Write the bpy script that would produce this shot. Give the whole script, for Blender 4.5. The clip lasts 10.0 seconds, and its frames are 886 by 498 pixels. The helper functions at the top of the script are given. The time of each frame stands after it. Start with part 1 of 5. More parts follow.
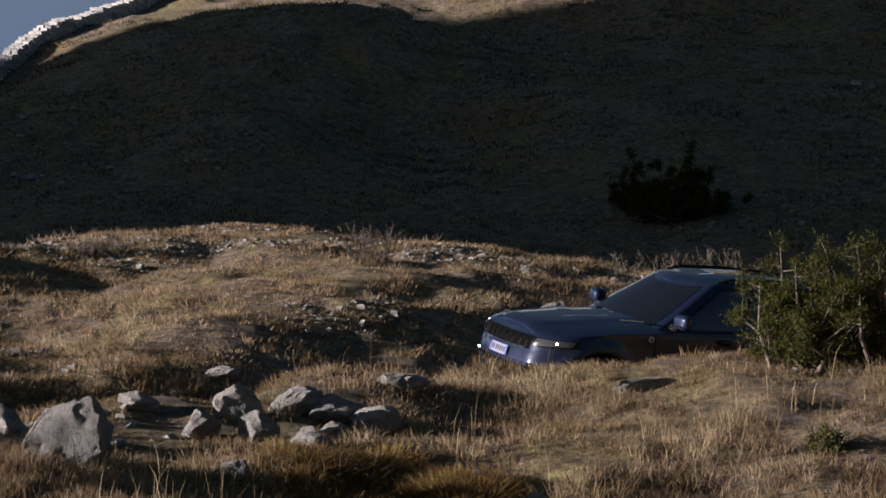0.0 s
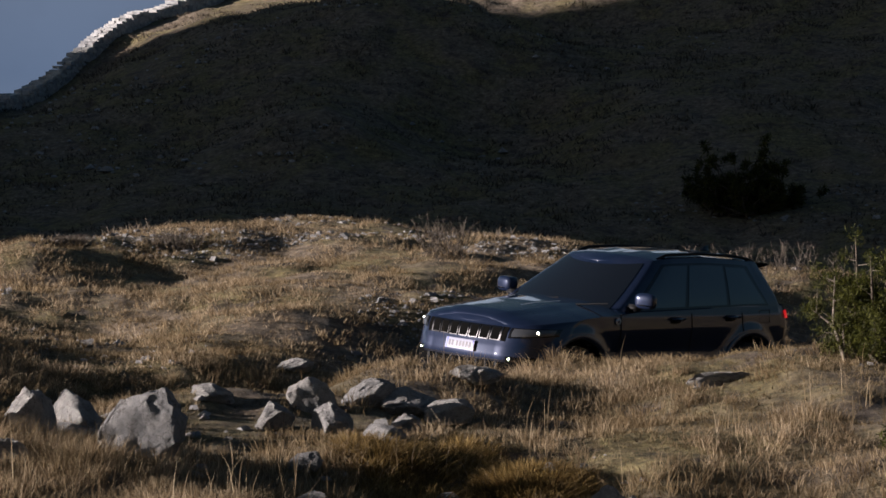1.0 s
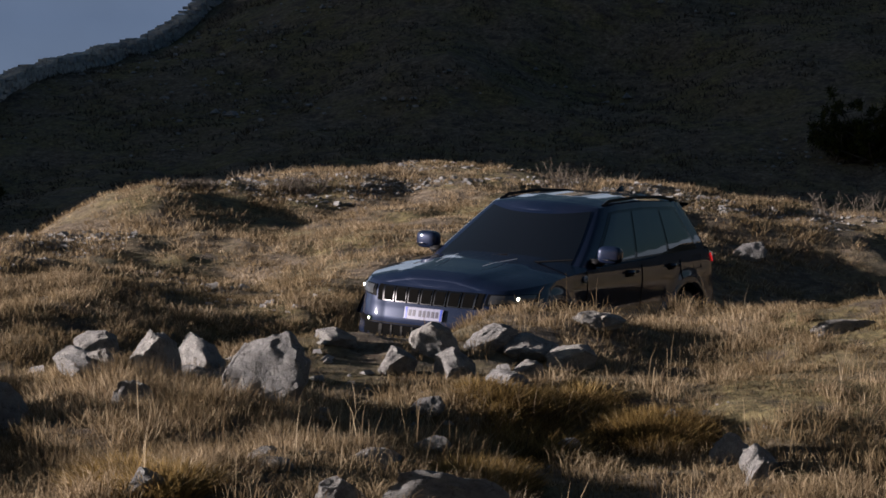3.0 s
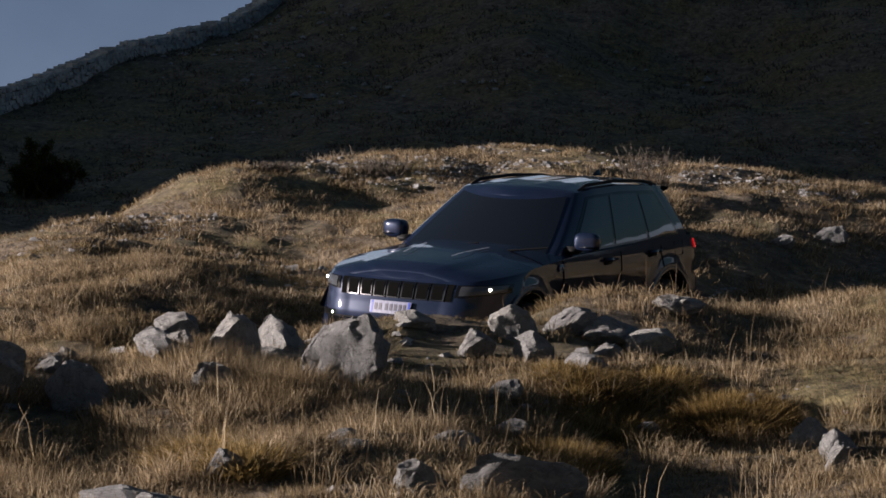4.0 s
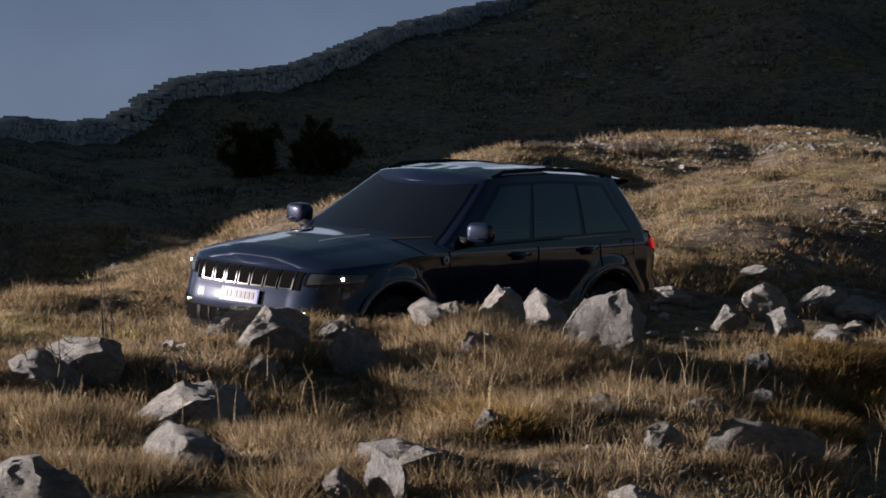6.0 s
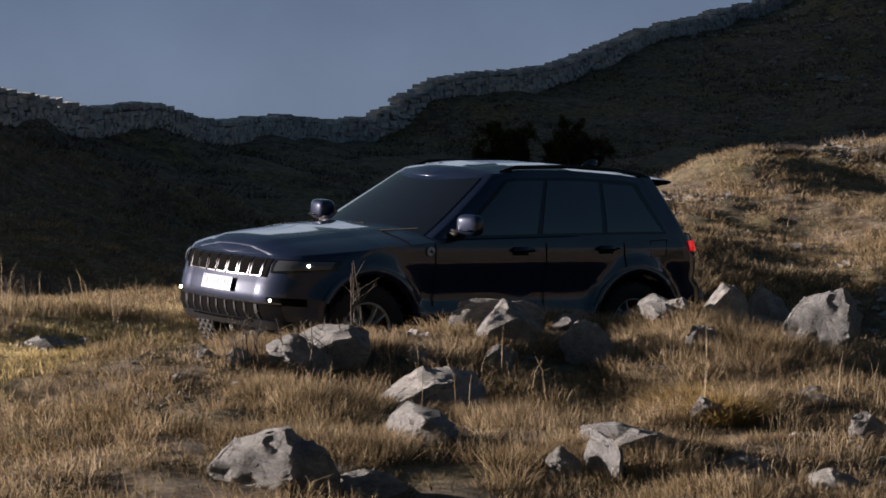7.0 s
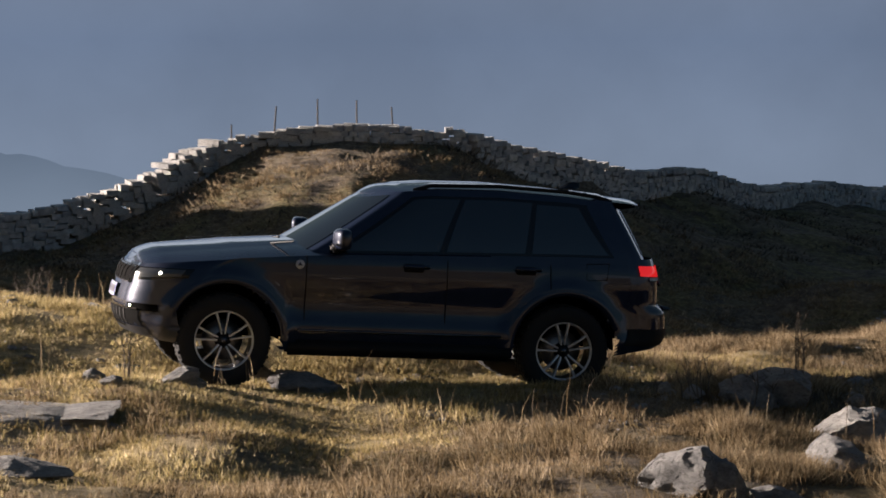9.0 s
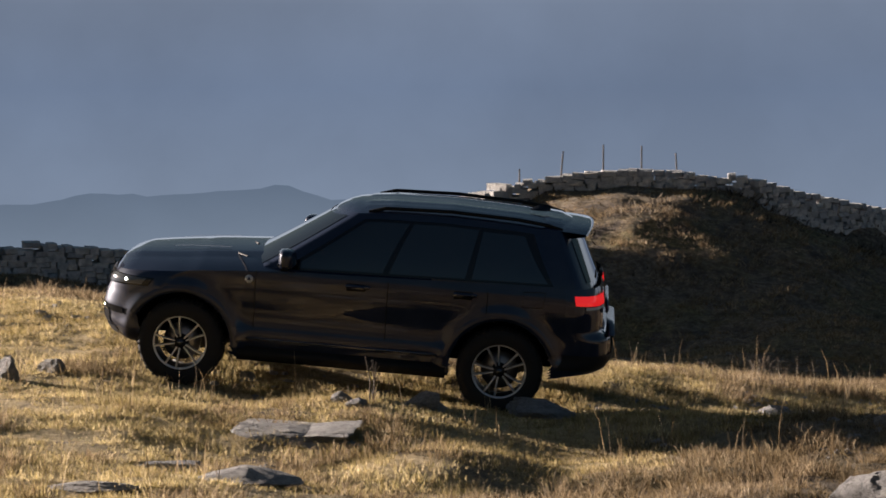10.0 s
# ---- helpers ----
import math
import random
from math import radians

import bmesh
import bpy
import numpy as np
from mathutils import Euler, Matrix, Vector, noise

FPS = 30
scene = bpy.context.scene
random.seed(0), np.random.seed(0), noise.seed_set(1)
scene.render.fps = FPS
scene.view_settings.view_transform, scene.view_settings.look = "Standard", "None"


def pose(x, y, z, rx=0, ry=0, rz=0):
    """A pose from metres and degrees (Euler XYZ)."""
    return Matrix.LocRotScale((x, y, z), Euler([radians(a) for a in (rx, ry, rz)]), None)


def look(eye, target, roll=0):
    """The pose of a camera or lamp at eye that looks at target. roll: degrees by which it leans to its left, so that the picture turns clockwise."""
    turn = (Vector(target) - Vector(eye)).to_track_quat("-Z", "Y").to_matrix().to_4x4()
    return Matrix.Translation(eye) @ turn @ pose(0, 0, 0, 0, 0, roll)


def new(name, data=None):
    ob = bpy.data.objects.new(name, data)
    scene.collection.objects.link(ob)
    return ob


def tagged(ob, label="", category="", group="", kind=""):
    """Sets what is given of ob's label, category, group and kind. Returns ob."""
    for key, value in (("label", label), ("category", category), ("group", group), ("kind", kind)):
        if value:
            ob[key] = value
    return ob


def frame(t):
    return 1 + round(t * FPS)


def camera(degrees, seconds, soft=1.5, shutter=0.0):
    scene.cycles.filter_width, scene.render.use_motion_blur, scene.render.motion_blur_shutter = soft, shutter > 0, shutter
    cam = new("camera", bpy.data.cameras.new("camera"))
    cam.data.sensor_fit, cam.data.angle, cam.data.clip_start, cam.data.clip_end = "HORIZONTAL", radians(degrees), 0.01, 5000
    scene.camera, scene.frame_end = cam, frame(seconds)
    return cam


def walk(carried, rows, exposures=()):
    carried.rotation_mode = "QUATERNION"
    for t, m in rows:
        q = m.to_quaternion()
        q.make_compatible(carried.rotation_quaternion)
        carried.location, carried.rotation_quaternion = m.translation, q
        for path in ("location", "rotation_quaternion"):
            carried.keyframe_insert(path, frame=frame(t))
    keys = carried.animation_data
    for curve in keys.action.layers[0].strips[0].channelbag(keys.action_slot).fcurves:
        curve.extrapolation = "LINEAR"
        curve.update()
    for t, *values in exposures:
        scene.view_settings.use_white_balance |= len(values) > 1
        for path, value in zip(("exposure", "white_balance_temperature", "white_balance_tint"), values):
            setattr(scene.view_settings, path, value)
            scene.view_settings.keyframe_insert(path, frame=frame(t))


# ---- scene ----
cam = camera(20.367, 10.0, soft=1.6, shutter=0.12)
PATH = [
    (0.0, pose(1.200, -2.200, 4.920, 85.086, 0.0, -0.000)),
    (0.5, pose(1.200, -2.200, 4.920, 85.073, 0.0, 0.879)),
    (1.0, pose(1.200, -2.200, 4.920, 84.923, 0.0, 1.710)),
    (1.5, pose(1.200, -2.200, 4.920, 84.651, 0.0, 2.365)),
    (2.0, pose(1.200, -2.200, 4.920, 84.223, 0.0, 3.188)),
    (2.5, pose(1.200, -2.200, 4.920, 83.913, 0.0, 3.841)),
    (4.0, pose(1.200, -2.200, 4.920, 83.259, 0.0, 6.435)),
    (4.5, pose(1.223, -2.379, 4.942, 83.105, 0.0, 7.452)),
    (5.0, pose(1.239, -2.458, 4.953, 82.854, 0.0, 8.663)),
    (6.5, pose(1.692, -3.949, 5.153, 82.704, 0.0, 15.724)),
    (7.0, pose(1.972, -4.457, 5.227, 82.662, 0.0, 18.879)),
    (7.5, pose(2.227, -4.798, 5.277, 82.728, 0.0, 21.575)),
    (8.0, pose(2.584, -5.176, 5.327, 82.928, 0.0, 24.942)),
    (8.5, pose(3.053, -5.643, 5.372, 83.412, 0.0, 28.286)),
    (9.0, pose(3.816, -6.328, 5.420, 84.162, 0.0, 32.366)),
    (9.5, pose(4.505, -6.723, 5.437, 84.731, 0.0, 36.158)),
    (10.0, pose(5.095, -6.868, 5.423, 85.272, 0.0, 39.842)),
]
walk(cam, PATH, exposures=[(0.0, 0.68, 5600, 10), (5.0, 0.66, 5650, 10), (8.0, 0.88, 5850, 10), (10.0, 1.0, 6000, 10)])

# ---- light ----
SUN_AZ, SUN_EL = radians(188.0), radians(11.0)
TO_SUN = Vector((math.cos(SUN_AZ) * math.cos(SUN_EL), math.sin(SUN_AZ) * math.cos(SUN_EL), math.sin(SUN_EL)))
world = bpy.data.worlds.new("sky")
scene.world = world
world.use_nodes = True
wn = world.node_tree
wn.nodes.clear()
sky = wn.nodes.new("ShaderNodeTexSky")
sky.sky_type, sky.sun_disc = "NISHITA", False
sky.sun_elevation, sky.sun_rotation = SUN_EL, math.atan2(TO_SUN.x, TO_SUN.y)
sky.air_density, sky.dust_density, sky.ozone_density = 1.4, 3.2, 3.0
bg = wn.nodes.new("ShaderNodeBackground")
bg.inputs["Strength"].default_value = 0.026
wo = wn.nodes.new("ShaderNodeOutputWorld")
wn.links.new(sky.outputs[0], bg.inputs[0])
wn.links.new(bg.outputs[0], wo.inputs[0])
sun = new("sun", bpy.data.lights.new("sun", "SUN"))
sun.data.energy, sun.data.angle, sun.data.color = 7.4, radians(0.6), (1.0, 0.80, 0.65)
sun.matrix_world = look(TO_SUN * 100, (0, 0, 0))


# ---- materials ----
class Mat:
    """A node material with a Principled surface and short calls for its parts."""

    def __init__(self, name, color=(0.5, 0.5, 0.5), rough=0.6, metal=0.0, **sockets):
        self.m = bpy.data.materials.new(name)
        self.m.use_nodes = True
        self.t = self.m.node_tree
        self.p = self.t.nodes["Principled BSDF"]
        self.p.inputs["Base Color"].default_value = (*color, 1)
        self.p.inputs["Roughness"].default_value = rough
        self.p.inputs["Metallic"].default_value = metal
        for k, v in sockets.items():
            self.p.inputs[k.replace("_", " ")].default_value = v

    def node(self, kind, **props):
        n = self.t.nodes.new("ShaderNode" + kind)
        for k, v in props.items():
            n.inputs[k.replace("_", " ")].default_value = v
        return n

    def link(self, a, b):
        self.t.links.new(a, b)

    def place(self):
        return self.node("TexCoord").outputs["Object"]

    def noise(self, scale, detail=5.0, rough=0.6, vec=None):
        n = self.node("TexNoise", Scale=scale, Detail=detail, Roughness=rough)
        self.link(vec or self.place(), n.inputs["Vector"])
        return n.outputs["Fac"]

    def ramp(self, fac, stops):
        n = self.node("ValToRGB")
        e = n.color_ramp.elements
        while len(e) < len(stops):
            e.new(0.5)
        for k, (pos, col) in zip(e, stops):
            k.position, k.color = pos, (*col, 1) if len(col) == 3 else col
        self.link(fac, n.inputs["Fac"])
        return n.outputs["Color"]

    def mix(self, fac, a, b, mode="MIX"):
        n = self.node("Mix")
        n.data_type, n.blend_type = "RGBA", mode
        for sock, v in ((n.inputs[0], fac), (n.inputs[6], a), (n.inputs[7], b)):
            if isinstance(v, bpy.types.NodeSocket):
                self.link(v, sock)
            else:
                sock.default_value = v if isinstance(v, float) else (*v, 1)
        return n.outputs[2]

    def color(self, sock):
        self.link(sock, self.p.inputs["Base Color"])

    def bump(self, fac, strength=0.5, dist=0.02):
        n = self.node("Bump", Strength=strength, Distance=dist)
        self.link(fac, n.inputs["Height"])
        self.link(n.outputs[0], self.p.inputs["Normal"])


def ground_material():
    g = Mat("turf", rough=0.95)
    v = g.place()
    thatch = g.ramp(g.noise(9, 8, 0.7, v), [(0.30, (0.07, 0.055, 0.041)), (0.48, (0.19, 0.150, 0.104)), (0.68, (0.33, 0.27, 0.19))])
    moss = g.ramp(g.noise(14, 6, 0.6, v), [(0.35, (0.10, 0.086, 0.038)), (0.65, (0.29, 0.24, 0.105))])
    base = g.mix(g.ramp(g.noise(0.55, 4, 0.6, v), [(0.42, (0, 0, 0)), (0.60, (1, 1, 1))]), thatch, moss)
    dirt = g.ramp(g.noise(30, 5, 0.7, v), [(0.3, (0.055, 0.043, 0.032)), (0.6, (0.15, 0.12, 0.09)), (0.75, (0.33, 0.31, 0.28))])
    base = g.mix(g.ramp(g.noise(1.7, 7, 0.68, v), [(0.53, (0, 0, 0)), (0.62, (1, 1, 1))]), base, dirt)
    base = g.mix(1.0, base, g.ramp(g.noise(5, 6, 0.7, v), [(0.36, (0.5, 0.48, 0.46)), (0.6, (1.15, 1.15, 1.15))]), "MULTIPLY")
    # the grazed flat beside the track is shorter and yellower
    xyz = g.node("SeparateXYZ")
    g.link(v, xyz.inputs[0])
    west, south, both = g.node("MapRange"), g.node("MapRange"), g.node("Math")
    west.inputs[1].default_value, west.inputs[2].default_value = -5.2, -7.2
    south.inputs[1].default_value, south.inputs[2].default_value = 19.5, 16.5
    g.link(xyz.outputs[0], west.inputs[0])
    g.link(xyz.outputs[1], south.inputs[0])
    both.operation = "MULTIPLY"
    g.link(west.outputs[0], both.inputs[0])
    g.link(south.outputs[0], both.inputs[1])
    lawn = g.ramp(g.noise(11, 7, 0.7, v), [(0.30, (0.20, 0.165, 0.07)), (0.5, (0.47, 0.365, 0.19)), (0.7, (0.65, 0.53, 0.30))])
    lawn = g.mix(g.ramp(g.noise(1.3, 6, 0.6, v), [(0.56, (0, 0, 0)), (0.66, (1, 1, 1))]), lawn, dirt)
    base = g.mix(both.outputs[0], base, lawn)
    g.color(base)
    g.bump(g.noise(22, 9, 0.75, v), 1.0, 0.06)
    return g.m


def grass_material(name, lo, mid, hi):
    g = Mat(name, rough=0.7)
    geo = g.node("NewGeometry")
    col = g.ramp(geo.outputs["Random Per Island"], [(0.0, lo), (0.5, mid), (1.0, hi)])
    patch = g.ramp(g.noise(0.8, 4, 0.6), [(0.35, (0.60, 0.57, 0.48)), (0.65, (1.0, 1.0, 1.0))])
    col = g.mix(1.0, col, patch, "MULTIPLY")
    tuft = g.ramp(g.noise(4.5, 5, 0.65), [(0.36, (0.52, 0.49, 0.45)), (0.60, (1.2, 1.2, 1.2))])
    col = g.mix(1.0, col, tuft, "MULTIPLY")
    g.color(col)
    tr = g.node("BsdfTranslucent")
    g.link(col, tr.inputs["Color"])
    mx = g.node("MixShader")
    mx.inputs[0].default_value = 0.5
    g.link(g.p.outputs[0], mx.inputs[1])
    g.link(tr.outputs[0], mx.inputs[2])
    g.link(mx.outputs[0], g.t.nodes["Material Output"].inputs["Surface"])
    g.p.inputs["Specular IOR Level"].default_value = 0.25
    return g.m


def stone_material():
    g = Mat("limestone", rough=0.85)
    v = g.place()
    base = g.ramp(g.noise(5, 8, 0.65, v), [(0.3, (0.22, 0.225, 0.235)), (0.5, (0.40, 0.40, 0.40)), (0.7, (0.56, 0.55, 0.54))])
    lichen = g.ramp(g.noise(9, 9, 0.75, v), [(0.48, (0, 0, 0)), (0.68, (1, 1, 1))])
    base = g.mix(lichen, base, (0.25, 0.245, 0.235))
    crack = g.ramp(g.noise(3.2, 6, 0.6, v), [(0.48, (1, 1, 1)), (0.50, (0.5, 0.49, 0.48)), (0.512, (1, 1, 1))])
    base = g.mix(1.0, base, crack, "MULTIPLY")
    oi = g.node("ObjectInfo")
    base = g.mix(1.0, base, g.ramp(oi.outputs["Random"], [(0, (0.75, 0.75, 0.76)), (1, (1.05, 1.02, 0.97))]), "MULTIPLY")
    g.color(base)
    g.bump(g.noise(9, 12, 0.75, v), 1.0, 0.09)
    return g.m


def wall_stone_material():
    g = Mat("pale_wall_limestone", rough=0.9)
    geo, oi = g.node("NewGeometry"), g.node("ObjectInfo")
    each = g.node("Math")
    each.operation = "ADD"
    g.link(geo.outputs["Random Per Island"], each.inputs[0])
    g.link(oi.outputs["Random"], each.inputs[1])
    base = g.ramp(each.outputs[0], [(0.0, (0.34, 0.35, 0.37)), (0.5, (0.50, 0.50, 0.51)), (1.0, (0.60, 0.59, 0.57))])
    base = g.mix(1.0, base, g.ramp(g.noise(7, 8, 0.7), [(0.35, (0.6, 0.6, 0.6)), (0.6, (1.05, 1.05, 1.05))]), "MULTIPLY")
    g.color(base)
    g.bump(g.noise(14, 8, 0.7), 0.8, 0.04)
    return g.m


def leaf_material(name, lo, hi):
    g = Mat(name, rough=0.6)
    geo = g.node("NewGeometry")
    col = g.ramp(geo.outputs["Random Per Island"], [(0.0, lo), (1.0, hi)])
    g.color(col)
    tr = g.node("BsdfTranslucent")
    g.link(col, tr.inputs["Color"])
    mx = g.node("MixShader")
    mx.inputs[0].default_value = 0.3
    g.p.inputs["Specular IOR Level"].default_value = 0.15
    g.link(g.p.outputs[0], mx.inputs[1])
    g.link(tr.outputs[0], mx.inputs[2])
    g.link(mx.outputs[0], g.t.nodes["Material Output"].inputs["Surface"])
    return g.m


def paint_material():
    g = Mat("blue_black_paint", (0.012, 0.0155, 0.030), 0.42, 0.25, Coat_Weight=1.0, Coat_Roughness=0.05, Coat_IOR=1.55, Specular_IOR_Level=0.08)
    dust = g.ramp(g.noise(3.0, 6, 0.6), [(0.4, (0.008, 0.014, 0.036)), (0.75, (0.016, 0.022, 0.048))])
    g.color(dust)
    return g.m


def bark_material():
    g = Mat("bark", rough=0.9)
    g.color(g.ramp(g.noise(18, 6, 0.7), [(0.3, (0.05, 0.04, 0.03)), (0.7, (0.18, 0.15, 0.12))]))
    return g.m


def haze_glow_material(name, stops, lo, hi):
    """Distance as an emission gradient: haze and scattered sunlight are painted into its colour."""
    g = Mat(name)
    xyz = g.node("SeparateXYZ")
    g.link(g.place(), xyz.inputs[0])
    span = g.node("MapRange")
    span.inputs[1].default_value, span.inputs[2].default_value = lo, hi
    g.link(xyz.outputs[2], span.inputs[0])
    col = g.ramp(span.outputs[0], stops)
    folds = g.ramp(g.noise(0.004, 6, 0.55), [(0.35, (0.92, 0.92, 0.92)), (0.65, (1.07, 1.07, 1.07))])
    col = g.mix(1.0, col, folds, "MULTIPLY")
    # the painted glow is stronger towards the sun's side
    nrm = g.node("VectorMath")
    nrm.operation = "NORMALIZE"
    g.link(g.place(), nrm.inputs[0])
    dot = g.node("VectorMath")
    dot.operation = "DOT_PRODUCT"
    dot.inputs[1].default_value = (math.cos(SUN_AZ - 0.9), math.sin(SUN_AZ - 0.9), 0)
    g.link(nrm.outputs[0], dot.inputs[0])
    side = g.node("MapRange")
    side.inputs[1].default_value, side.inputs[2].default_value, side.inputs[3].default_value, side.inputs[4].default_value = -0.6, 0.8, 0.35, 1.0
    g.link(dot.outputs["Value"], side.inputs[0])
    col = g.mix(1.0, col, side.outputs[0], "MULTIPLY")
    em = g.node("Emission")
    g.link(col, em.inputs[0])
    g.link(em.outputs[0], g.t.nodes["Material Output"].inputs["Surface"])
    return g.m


TURF = ground_material()
STRAW = grass_material("dry_grass", (0.17, 0.125, 0.078), (0.37, 0.285, 0.175), (0.60, 0.50, 0.35))
SHORT = grass_material("short_turf", (0.10, 0.080, 0.048), (0.25, 0.195, 0.110), (0.43, 0.345, 0.215))
GRAZED = grass_material("grazed_turf", (0.30, 0.26, 0.10), (0.62, 0.51, 0.25), (0.90, 0.76, 0.50))
# bracken-brown grass, greyed and darkened: the hill's shade is put into its colour
SHADED_HILLGRASS = grass_material("shaded_hill_grass_blades", (0.055, 0.047, 0.042), (0.15, 0.128, 0.105), (0.29, 0.25, 0.20))
HEATHER = grass_material("moss_and_heath", (0.10, 0.072, 0.028), (0.28, 0.195, 0.068), (0.50, 0.36, 0.15))
STONE = stone_material()
WALLSTONE = wall_stone_material()
# near-black plastic with the shade of recesses and openings put into its colour
SHADED_BLACK = Mat("shaded_black_recess", (0.003, 0.003, 0.003), 0.95, 0.0, Specular_IOR_Level=0.05).m
NEEDLE = leaf_material("pine_needles", (0.008, 0.013, 0.005), (0.085, 0.088, 0.014))
BARK = bark_material()
PAINT = paint_material()
GLASS = Mat("tinted_glass", (0.006, 0.007, 0.009), 0.03, 0.0, IOR=1.6, Specular_IOR_Level=0.9).m
BLACK = Mat("black_plastic", (0.008, 0.008, 0.009), 0.6, 0.0, Specular_IOR_Level=0.2).m
GLOSS = Mat("gloss_black", (0.006, 0.006, 0.007), 0.12).m
TYRE = Mat("tyre_rubber", (0.010, 0.010, 0.011), 0.85).m
ALLOY = Mat("alloy", (0.62, 0.64, 0.67), 0.42, 0.75).m
DARKALLOY = Mat("dark_alloy", (0.03, 0.03, 0.033), 0.4, 0.6).m
STEEL = Mat("brake_steel", (0.35, 0.33, 0.32), 0.4, 1.0).m
CHROME = Mat("satin_chrome", (0.13, 0.13, 0.14), 0.22, 1.0).m
RED = Mat("red_lens", (0.35, 0.006, 0.008), 0.08, Emission_Color=(0.9, 0.02, 0.02, 1), Emission_Strength=0.35).m
LENS = Mat("clear_lens", (0.10, 0.105, 0.115), 0.12, 0.5).m
LAMP = Mat("lamp_glow", (1, 1, 1), 0.2, Emission_Color=(1.0, 0.88, 0.6, 1), Emission_Strength=14.0).m
FOG = Mat("fog_lamp_glow", (1, 1, 1), 0.2, Emission_Color=(0.95, 1.0, 0.55, 1), Emission_Strength=11.0).m
WHITE = Mat("white_plate", (0.19, 0.20, 0.29), 0.5).m
PLATEBLUE = Mat("plate_blue", (0.03, 0.06, 0.42), 0.4).m
INK = Mat("plate_ink", (0.03, 0.03, 0.06), 0.5).m
BADGE = Mat("pale_badge", (0.5, 0.52, 0.55), 0.4).m
DECAL = Mat("hood_decal", (0.30, 0.32, 0.36), 0.4).m
WOOD = Mat("grey_post_wood", (0.10, 0.085, 0.07), 0.9).m
# upper stops glow brighter above the view, added for the car's reflections
HAZE = haze_glow_material("glowing_haze_slope", [(0.0, (0.105, 0.123, 0.152)), (0.16, (0.100, 0.119, 0.152)), (0.30, (0.080, 0.099, 0.136)), (0.42, (0.090, 0.106, 0.138)), (0.62, (0.28, 0.30, 0.33)), (1.0, (0.40, 0.42, 0.45))], -250, 460)
HAZE2 = haze_glow_material("glowing_haze_ridge", [(0.0, (0.092, 0.110, 0.135)), (1.0, (0.064, 0.080, 0.105))], -150, -100)


# ---- mesh helpers ----
def part(name, bm, material, parent=None, label="", smooth=True):
    me = bpy.data.meshes.new(name)
    bm.to_mesh(me)
    bm.free()
    me.materials.append(material)
    if smooth:
        me.shade_smooth()
    ob = new(name, me)
    ob.parent = parent
    if label:
        ob["label"] = label
    return ob


def raw(name, verts, faces, material, parent=None, label="", smooth=True):
    """A mesh object from numpy vertices and equal-sided faces."""
    me = bpy.data.meshes.new(name)
    verts, faces = np.asarray(verts, np.float32), np.asarray(faces, np.int32)
    n = faces.shape[1]
    me.vertices.add(len(verts))
    me.vertices.foreach_set("co", verts.ravel())
    me.loops.add(faces.size)
    me.loops.foreach_set("vertex_index", faces.ravel())
    me.polygons.add(len(faces))
    me.polygons.foreach_set("loop_start", np.arange(len(faces), dtype=np.int32) * n)
    me.polygons.foreach_set("use_smooth", np.full(len(faces), smooth))
    me.update(calc_edges=True)
    me.materials.append(material)
    ob = new(name, me)
    ob.parent = parent
    if label:
        ob["label"] = label
    return ob


def grid_faces(rows, cols, wrap=False):
    r, c = np.meshgrid(np.arange(rows - 1), np.arange(cols if wrap else cols - 1), indexing="ij")
    a, b = r * cols + c, r * cols + (c + 1) % cols
    return np.stack([a, b, b + cols, a + cols], -1).reshape(-1, 4)


def box_bm(sx, sy, sz, bevel=0.01, at=(0, 0, 0)):
    bm = bmesh.new()
    bmesh.ops.create_cube(bm, size=1, matrix=Matrix.Translation(at) @ Matrix.Diagonal((sx, sy, sz, 1)))
    if bevel:
        bmesh.ops.bevel(bm, geom=bm.edges[:], offset=bevel, segments=2, affect="EDGES")
    return bm


def vnoise(x, y, seed=0):
    """Smooth value noise on a unit lattice, -1 to 1."""
    xi, yi = np.floor(x).astype(np.int64), np.floor(y).astype(np.int64)
    fx, fy = x - xi, y - yi
    fx, fy = fx * fx * (3 - 2 * fx), fy * fy * (3 - 2 * fy)

    def h(i, j):
        n = (i * 374761393 + j * 668265263 + seed * 974711) & 0x7FFFFFFF
        n = ((n ^ (n >> 13)) * 1274126177) & 0x7FFFFFFF
        return ((n ^ (n >> 16)) & 0xFFFF) / 32767.5 - 1

    a, b = h(xi, yi), h(xi + 1, yi)
    c, d = h(xi, yi + 1), h(xi + 1, yi + 1)
    return (a * (1 - fx) + b * fx) * (1 - fy) + (c * (1 - fx) + d * fx) * fy


